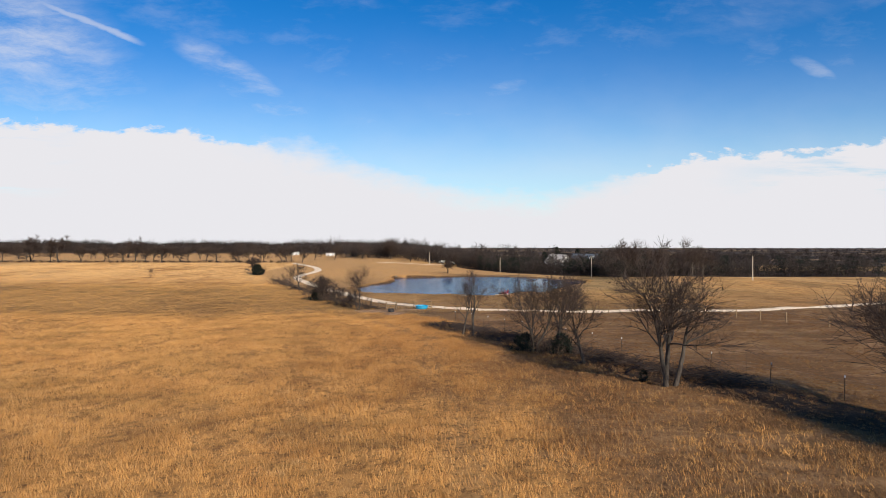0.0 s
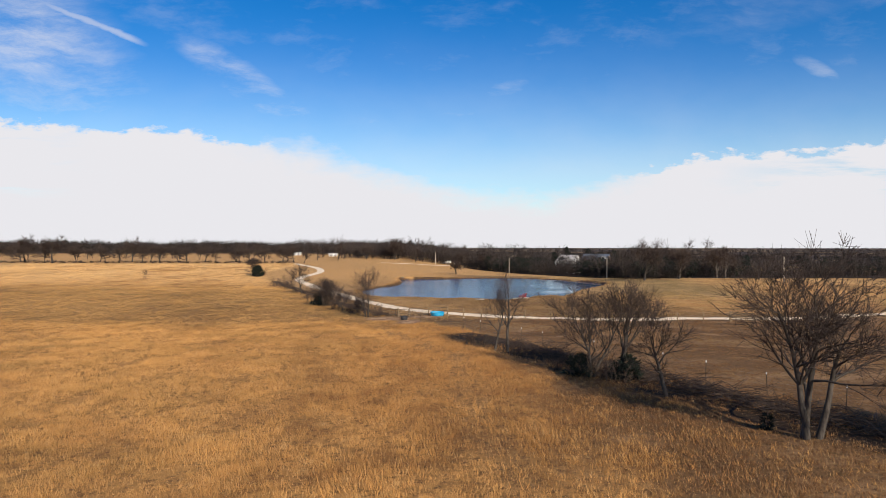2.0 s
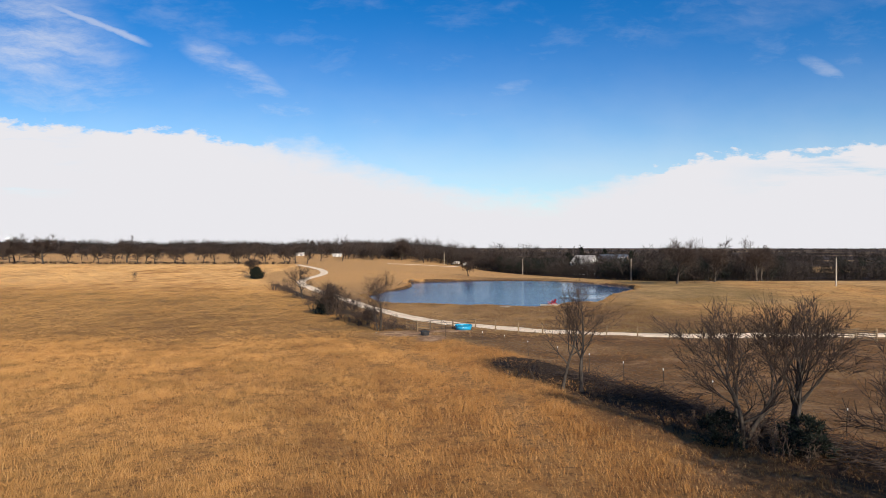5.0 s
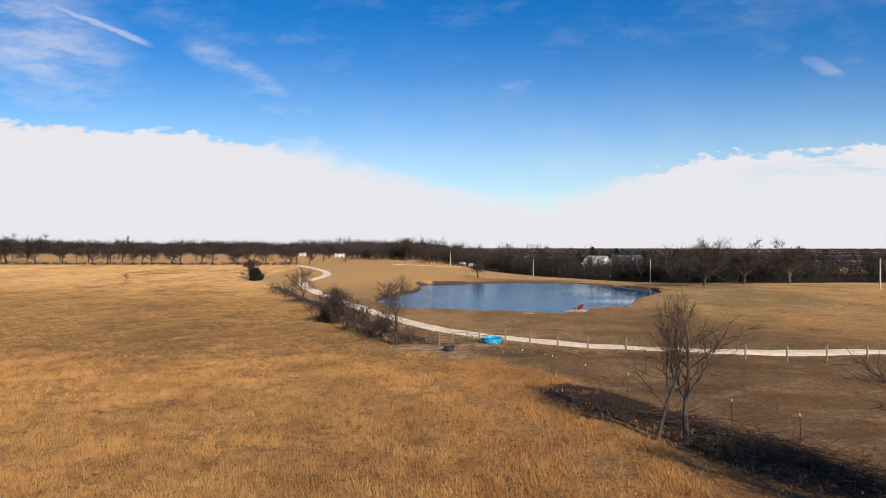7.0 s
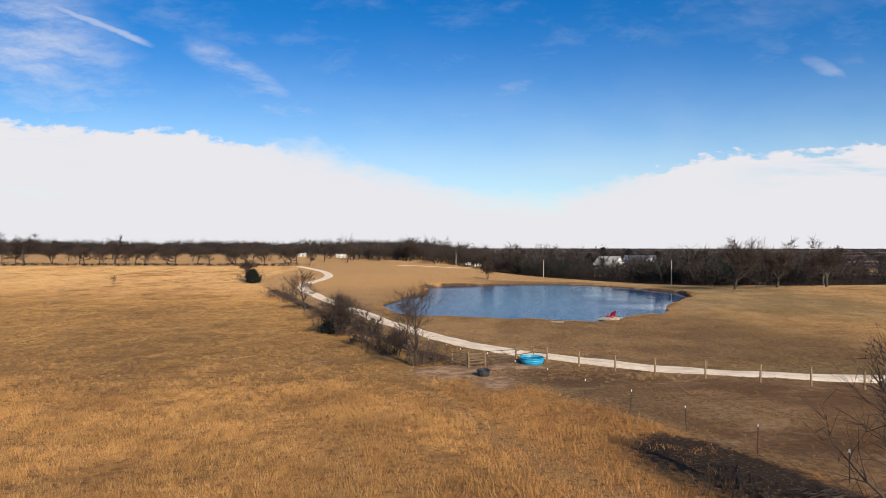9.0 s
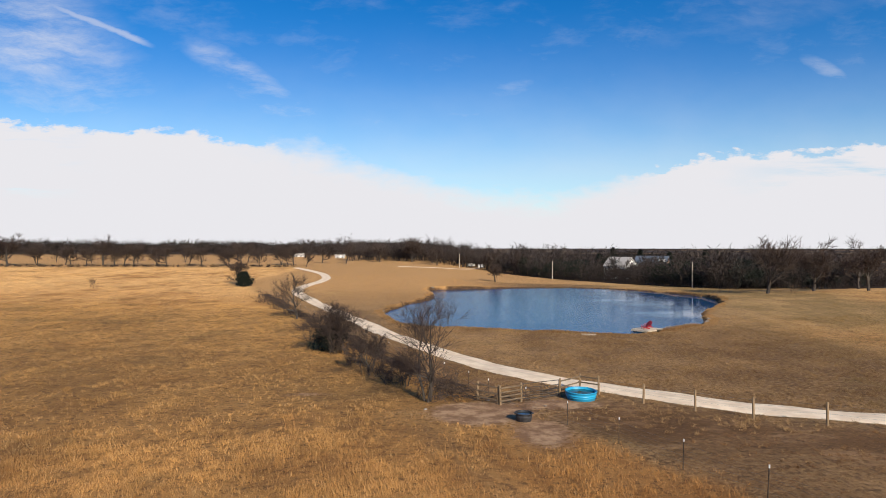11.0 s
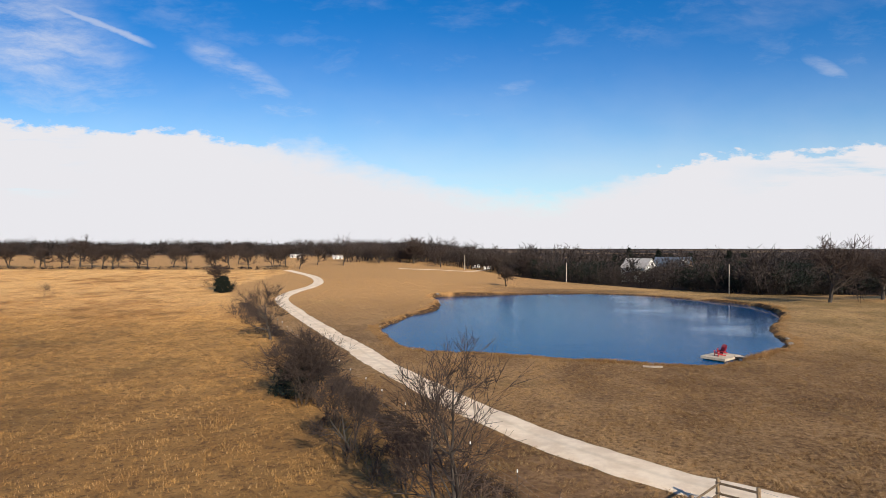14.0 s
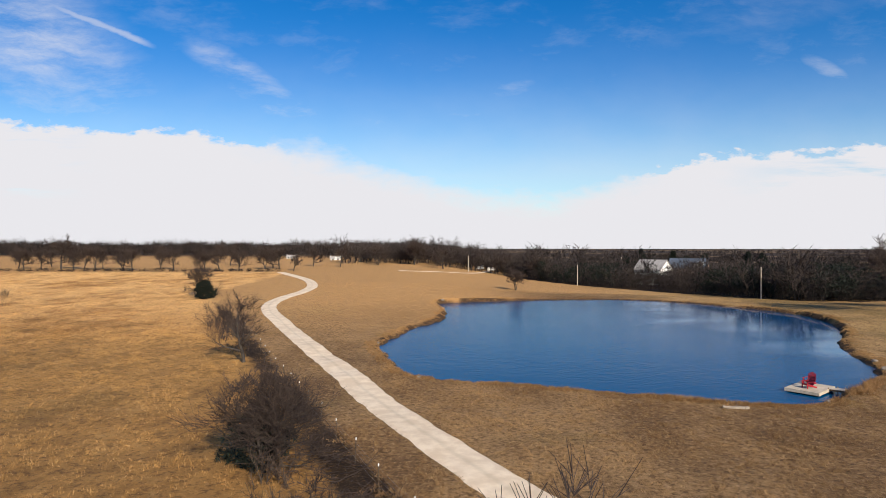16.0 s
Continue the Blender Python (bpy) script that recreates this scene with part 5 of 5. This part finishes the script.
# ---- houses ----
def gable_house(x, y, rz, length, depth, eave, ridge, wall_mat, roof_mat, label, dormer=False):
    """Walls, two roof slopes with overhang, gable ends, door and windows."""
    z0 = on_land(x, y)
    ob = thing("house", x, y, z0, label, "house", rz=rz)
    e, r = eave - z0, ridge - z0
    for sy in (-1, 1):
        bm = bmesh.new()
        box(bm, (0, sy * (depth / 2 - 0.1), e / 2 - 0.1), (length - 0.4, 0.2, e + 0.2))
        part("wall", bm, wall_mat, ob)
    for sx in (-1, 1):
        bm = bmesh.new()
        pts = [(-depth / 2, -0.2), (depth / 2, -0.2), (depth / 2, e), (0, r - 0.12), (-depth / 2, e)]
        a = [bm.verts.new((sx * length / 2, p, q)) for p, q in pts]
        b = [bm.verts.new((sx * (length / 2 - 0.2), p, q)) for p, q in pts]
        bm.faces.new(a)
        bm.faces.new(b[::-1])
        for k in range(5):
            bm.faces.new((a[k], b[k], b[(k + 1) % 5], a[(k + 1) % 5]))
        bmesh.ops.recalc_face_normals(bm, faces=bm.faces)
        part("wall", bm, wall_mat, ob)
    slope = math.atan2(r - e, depth / 2)
    run = math.hypot(r - e, depth / 2) + 0.5
    for sy in (-1, 1):
        bm = bmesh.new()
        m = Matrix.Translation((0, 0, r)) @ pose(0, 0, 0, -sy * math.degrees(slope), 0, 0)
        box(bm, (0, sy * run / 2, 0), (length + 0.9, run, 0.14), m, 0.02)
        part("roof", bm, roof_mat, ob)
    bm = bmesh.new()
    box(bm, (0, 0, r + 0.07), (length + 0.9, 0.3, 0.06))
    part("ridge_cap", bm, roof_mat, ob)
    spots = [(sx * length / 2, 0.0, e * 0.62 + 1.2, 90) for sx in (-1, 1)] + [(k * length / 4, -depth / 2, e * 0.55, 0) for k in (-1, 1)]
    for wx, wy, wz, turn in spots:
        m = pose(wx, wy, wz, 0, 0, turn)
        bm = bmesh.new()
        for cx, cz, lx, lz in ((0, 0.65, 1.1, 0.12), (0, -0.65, 1.1, 0.12), (-0.5, 0, 0.1, 1.2), (0.5, 0, 0.1, 1.2)):
            box(bm, (cx, 0, cz), (lx, 0.32, lz), m)
        w = part("window", bm, M_WHITE, ob)
        bm = bmesh.new()
        box(bm, (0, 0, 0), (0.9, 0.26, 1.2), m)
        part("pane", bm, M_GLASS, w)
    bm = bmesh.new()
    box(bm, (0.4, -depth / 2, 1.03), (0.95, 0.28, 2.06))
    part("door", bm, M_WHITE, ob)
    if dormer:
        bm = bmesh.new()
        box(bm, (length / 2 - 1.8, -depth * 0.30, e + 1.25), (2.4, 1.8, 2.0))
        d = part("dormer", bm, M_SIDING, ob)
        bm = bmesh.new()
        box(bm, (length / 2 - 1.8, -depth * 0.30 - 0.92, e + 1.4), (1.2, 0.06, 1.2))
        part("pane", bm, M_GLASS, d)
        for s in (-1, 1):
            bm = bmesh.new()
            box(bm, (s * 0.75, 0, -0.02), (1.75, 2.4, 0.1), Matrix.Translation((length / 2 - 1.8, -depth * 0.28, e + 2.75)) @ pose(0, 0, 0, 0, s * 32, 0))
            part("dormer_roof", bm, roof_mat, d)


gable_house(72.8, 286, -52, 11.0, 8.6, 1.6, 5.3, M_SIDING, M_SHINGLE, "white farmhouse with pale grey gable roof among trees")
gable_house(88.5, 291, -34, 13.5, 9.6, 2.2, 5.7, M_BRICKWALL, M_METALROOF, "long house with slate-blue roof and white dormer", True)
gable_house(-70, 395, 10, 5.5, 4.0, 3.6, 4.7, M_SIDING, M_SHINGLE, "small white outbuilding among far bare trees")
gable_house(-104, 430, 0, 6.0, 4.0, 4.0, 5.0, M_SIDING, M_SHINGLE, "small white outbuilding among far bare trees")


def stock_trailer(x, y, rz):
    ob = thing("trailer", x, y, on_land(x, y), "small white box trailer parked beside the lane", "trailer", "parked trailers", rz)
    bm = bmesh.new()
    box(bm, (0, 0, 1.35), (4.0, 1.9, 1.7), Matrix.Identity(4), 0.12)
    part("body", bm, M_WHITE, ob)
    for s in (-1, 1):
        for k in (-0.5, 0.45):
            w = part("wheel", rod(bmesh.new(), (k, s * 0.86, 0.36), (k, s * 1.06, 0.36), 0.36, 0.36, 18), M_RUBBER, ob)
            part("rim", rod(bmesh.new(), (k, s * 1.05, 0.36), (k, s * 1.075, 0.36), 0.2, 0.18, 14), M_WIRE, w)
    bm = bmesh.new()
    box(bm, (2.6, 0, 0.5), (1.3, 0.1, 0.1))
    part("drawbar", bm, M_STEEL, ob)


stock_trailer(10.5, 366, 20)
stock_trailer(17.0, 370, -10)

# ---- small stones and clods near the gate and bank ----
rng = np.random.RandomState(5)
for k, (sx, sy, sr) in enumerate([(-5.2, 63.9, 0.13), (-1.0, 66.4, 0.11), (2.6, 64.6, 0.08), (35.5, 115.3, 0.35), (37.6, 119.6, 0.3), (-7.4, 184.9, 0.4), (-9.0, 111.4, 0.2), (22.2, 103.0, 0.22), (27.0, 106.2, 0.2), (-15, 131.2, 0.22)]):
    bm = bmesh.new()
    bmesh.ops.create_icosphere(bm, subdivisions=2, radius=sr)
    for v in bm.verts:
        v.co *= 1 + 0.35 * noise.noise(v.co * 2.2 / sr + Vector((k * 7, 0, 0)))
        v.co.z *= 0.65
    me = bpy.data.meshes.new("stone")
    bm.to_mesh(me)
    bm.free()
    me.materials.append(M_STONE)
    st = tagged(new("stone", me), "pale rough stone half sunk in the ground", "stone")
    st.matrix_basis = pose(sx, sy, on_land(sx, sy) + sr * 0.2, 0, 0, 50 * k)


# ---- grass ----
def grass(name, seed, count, x0, x1, y0, y1, tall, wide, per, mat, label, keep, lean=0.30, spread=0.16):
    """Tufts of pointed blades over a stretch of the plan, where keep() allows."""
    rng = np.random.RandomState(seed)
    n = count // per
    x, y = rng.uniform(x0, x1, n), rng.uniform(y0, y1, n)
    k = keep(x, y) * (0.72 + 0.22 * wave(x, y, 1.3, seed + 1) + 0.22 * wave(x, y, 11, seed + 2))
    fade = np.minimum(np.minimum(x - x0, x1 - x), np.minimum(y - y0, y1 - y))
    ok = k * ss(-2, 7, fade + 2 * wave(x, y, 9, seed + 4)) > rng.uniform(0, 0.75, n)
    ok &= curve_gap(x, y, ROAD) > 1.5
    x, y = x[ok], y[ok]
    h = tall * (1 - 0.3 * ss(45, 70, y)) * (0.75 + 0.35 * wave(x, y, 7, seed + 3)) * rng.uniform(0.7, 1.25, len(x))
    bx = np.repeat(x, per) + rng.normal(0, spread, len(x) * per)
    by = np.repeat(y, per) + rng.normal(0, spread, len(x) * per)
    bh = np.repeat(h, per) * rng.uniform(0.5, 1.15, len(bx))
    bz = land(bx, by) - 0.03
    dirs = rng.normal(0, lean, (len(bx), 2)) + np.array([-0.10, 0.08])
    a = rng.uniform(0, math.pi, len(bx))
    wx, wy = np.cos(a) * wide / 2, np.sin(a) * wide / 2
    v = np.stack([np.stack([bx - wx, by - wy, bz], 1), np.stack([bx + wx, by + wy, bz], 1), np.stack([bx + dirs[:, 0] * bh, by + dirs[:, 1] * bh, bz + bh], 1)], 1).reshape(-1, 3)
    tagged(new(name, from_arrays(name, v, np.arange(len(v)).reshape(-1, 3), mat)), label, "grass", kind="stuff")


def tall_keep(x, y):
    return tallness(x, y) * (1 - np.clip(1.15 * litter_shade(x, y), 0, 1)) * (1 - np.clip(bareness(x, y) * 1.6, 0, 1))


def turf_keep(x, y):
    return (1 - tallness(x, y)) * (1 - np.clip(bareness(x, y) * 1.5, 0, 1)) * (curve_gap(x, y, POND, True) > 0.5)


def brown_keep(x, y):
    return brown_zone(x, y) * 0.95 * (1 - 0.85 * np.clip(litter_shade(x, y), 0, 1))


def bank_grass(seed, tufts_wanted, per):
    """Ragged dry grass that leans over the edge of the pond."""
    rng = np.random.RandomState(seed)
    i = rng.randint(0, len(POND), tufts_wanted)
    nxt = np.roll(POND, -1, 0)
    d = (nxt - POND)[i]
    d /= np.linalg.norm(d, axis=1)[:, None] + 1e-9
    p = POND[i] + (nxt - POND)[i] * rng.uniform(0, 1, tufts_wanted)[:, None] + np.stack([d[:, 1], -d[:, 0]], 1) * rng.normal(0.9, 0.55, tufts_wanted)[:, None]
    ok = (wave(p[:, 0], p[:, 1], 6, 79) > -0.5) & (curve_gap(p[:, 0], p[:, 1], POND, True) > 0.0)
    p = p[ok]
    h = 0.25 * (0.8 + 0.5 * wave(p[:, 0], p[:, 1], 9, 78)) * (1 + 0.8 * np.exp(-((p[:, 0] - 28) ** 2 + (p[:, 1] - 106) ** 2) / 30)) * rng.uniform(0.6, 1.3, len(p))
    b = np.repeat(p, per, 0) + rng.normal(0, 0.10, (len(p) * per, 2))
    bh = np.repeat(h, per) * rng.uniform(0.5, 1.1, len(b))
    z = land(b[:, 0], b[:, 1]) - 0.03
    lean = rng.normal(0, 0.45, (len(b), 2))
    a = rng.uniform(0, math.pi, len(b))
    w = np.stack([np.cos(a), np.sin(a)], 1) * 0.02
    v = np.stack([np.column_stack([b - w, z]), np.column_stack([b + w, z]), np.column_stack([b + lean * bh[:, None], z + bh])], 1).reshape(-1, 3)
    tagged(new("grass_bank", from_arrays("grass_bank", v, np.arange(len(v)).reshape(-1, 3), M_BANK)), "pale dry grass hanging over the pond bank", "grass", kind="stuff")


grass("grass_tall", 301, 1150000, -40, 36, -24, 60, 0.36, 0.019, 9, M_TALL, "tall dead golden grass", tall_keep, 0.42, 0.13)
grass("grass_tall", 309, 150000, -78, -33, 4, 66, 0.36, 0.034, 10, M_TALL, "tall dead golden grass", tall_keep, 0.4)
grass("grass_tall", 302, 420000, -104, 6, 52, 146, 0.34, 0.035, 9, M_TALL, "tall dead golden grass", tall_keep, 0.4, 0.14)
grass("grass_tall", 303, 190000, -190, -20, 130, 262, 0.45, 0.075, 7, M_TALL, "tall dead golden grass", tall_keep, spread=0.5)
grass("grass_short", 304, 620000, -14, 66, 58, 122, 0.31, 0.032, 18, M_TURF, "short dry tufted turf", turf_keep, 0.8, 0.09)
grass("grass_short", 305, 300000, 8, 70, -12, 60, 0.20, 0.026, 16, M_BROWN, "grazed brown pasture turf", turf_keep, 0.75, 0.08)
grass("grass_short", 306, 150000, -45, 110, 105, 225, 0.26, 0.06, 12, M_TURF, "short dry tufted turf", turf_keep, 0.7, 0.14)
grass("grass_brown", 308, 240000, 6, 32, -24, 40, 0.26, 0.022, 8, M_BROWN, "low dark brown weeds and grass", brown_keep, 0.5, 0.11)
bank_grass(307, 5200, 16)
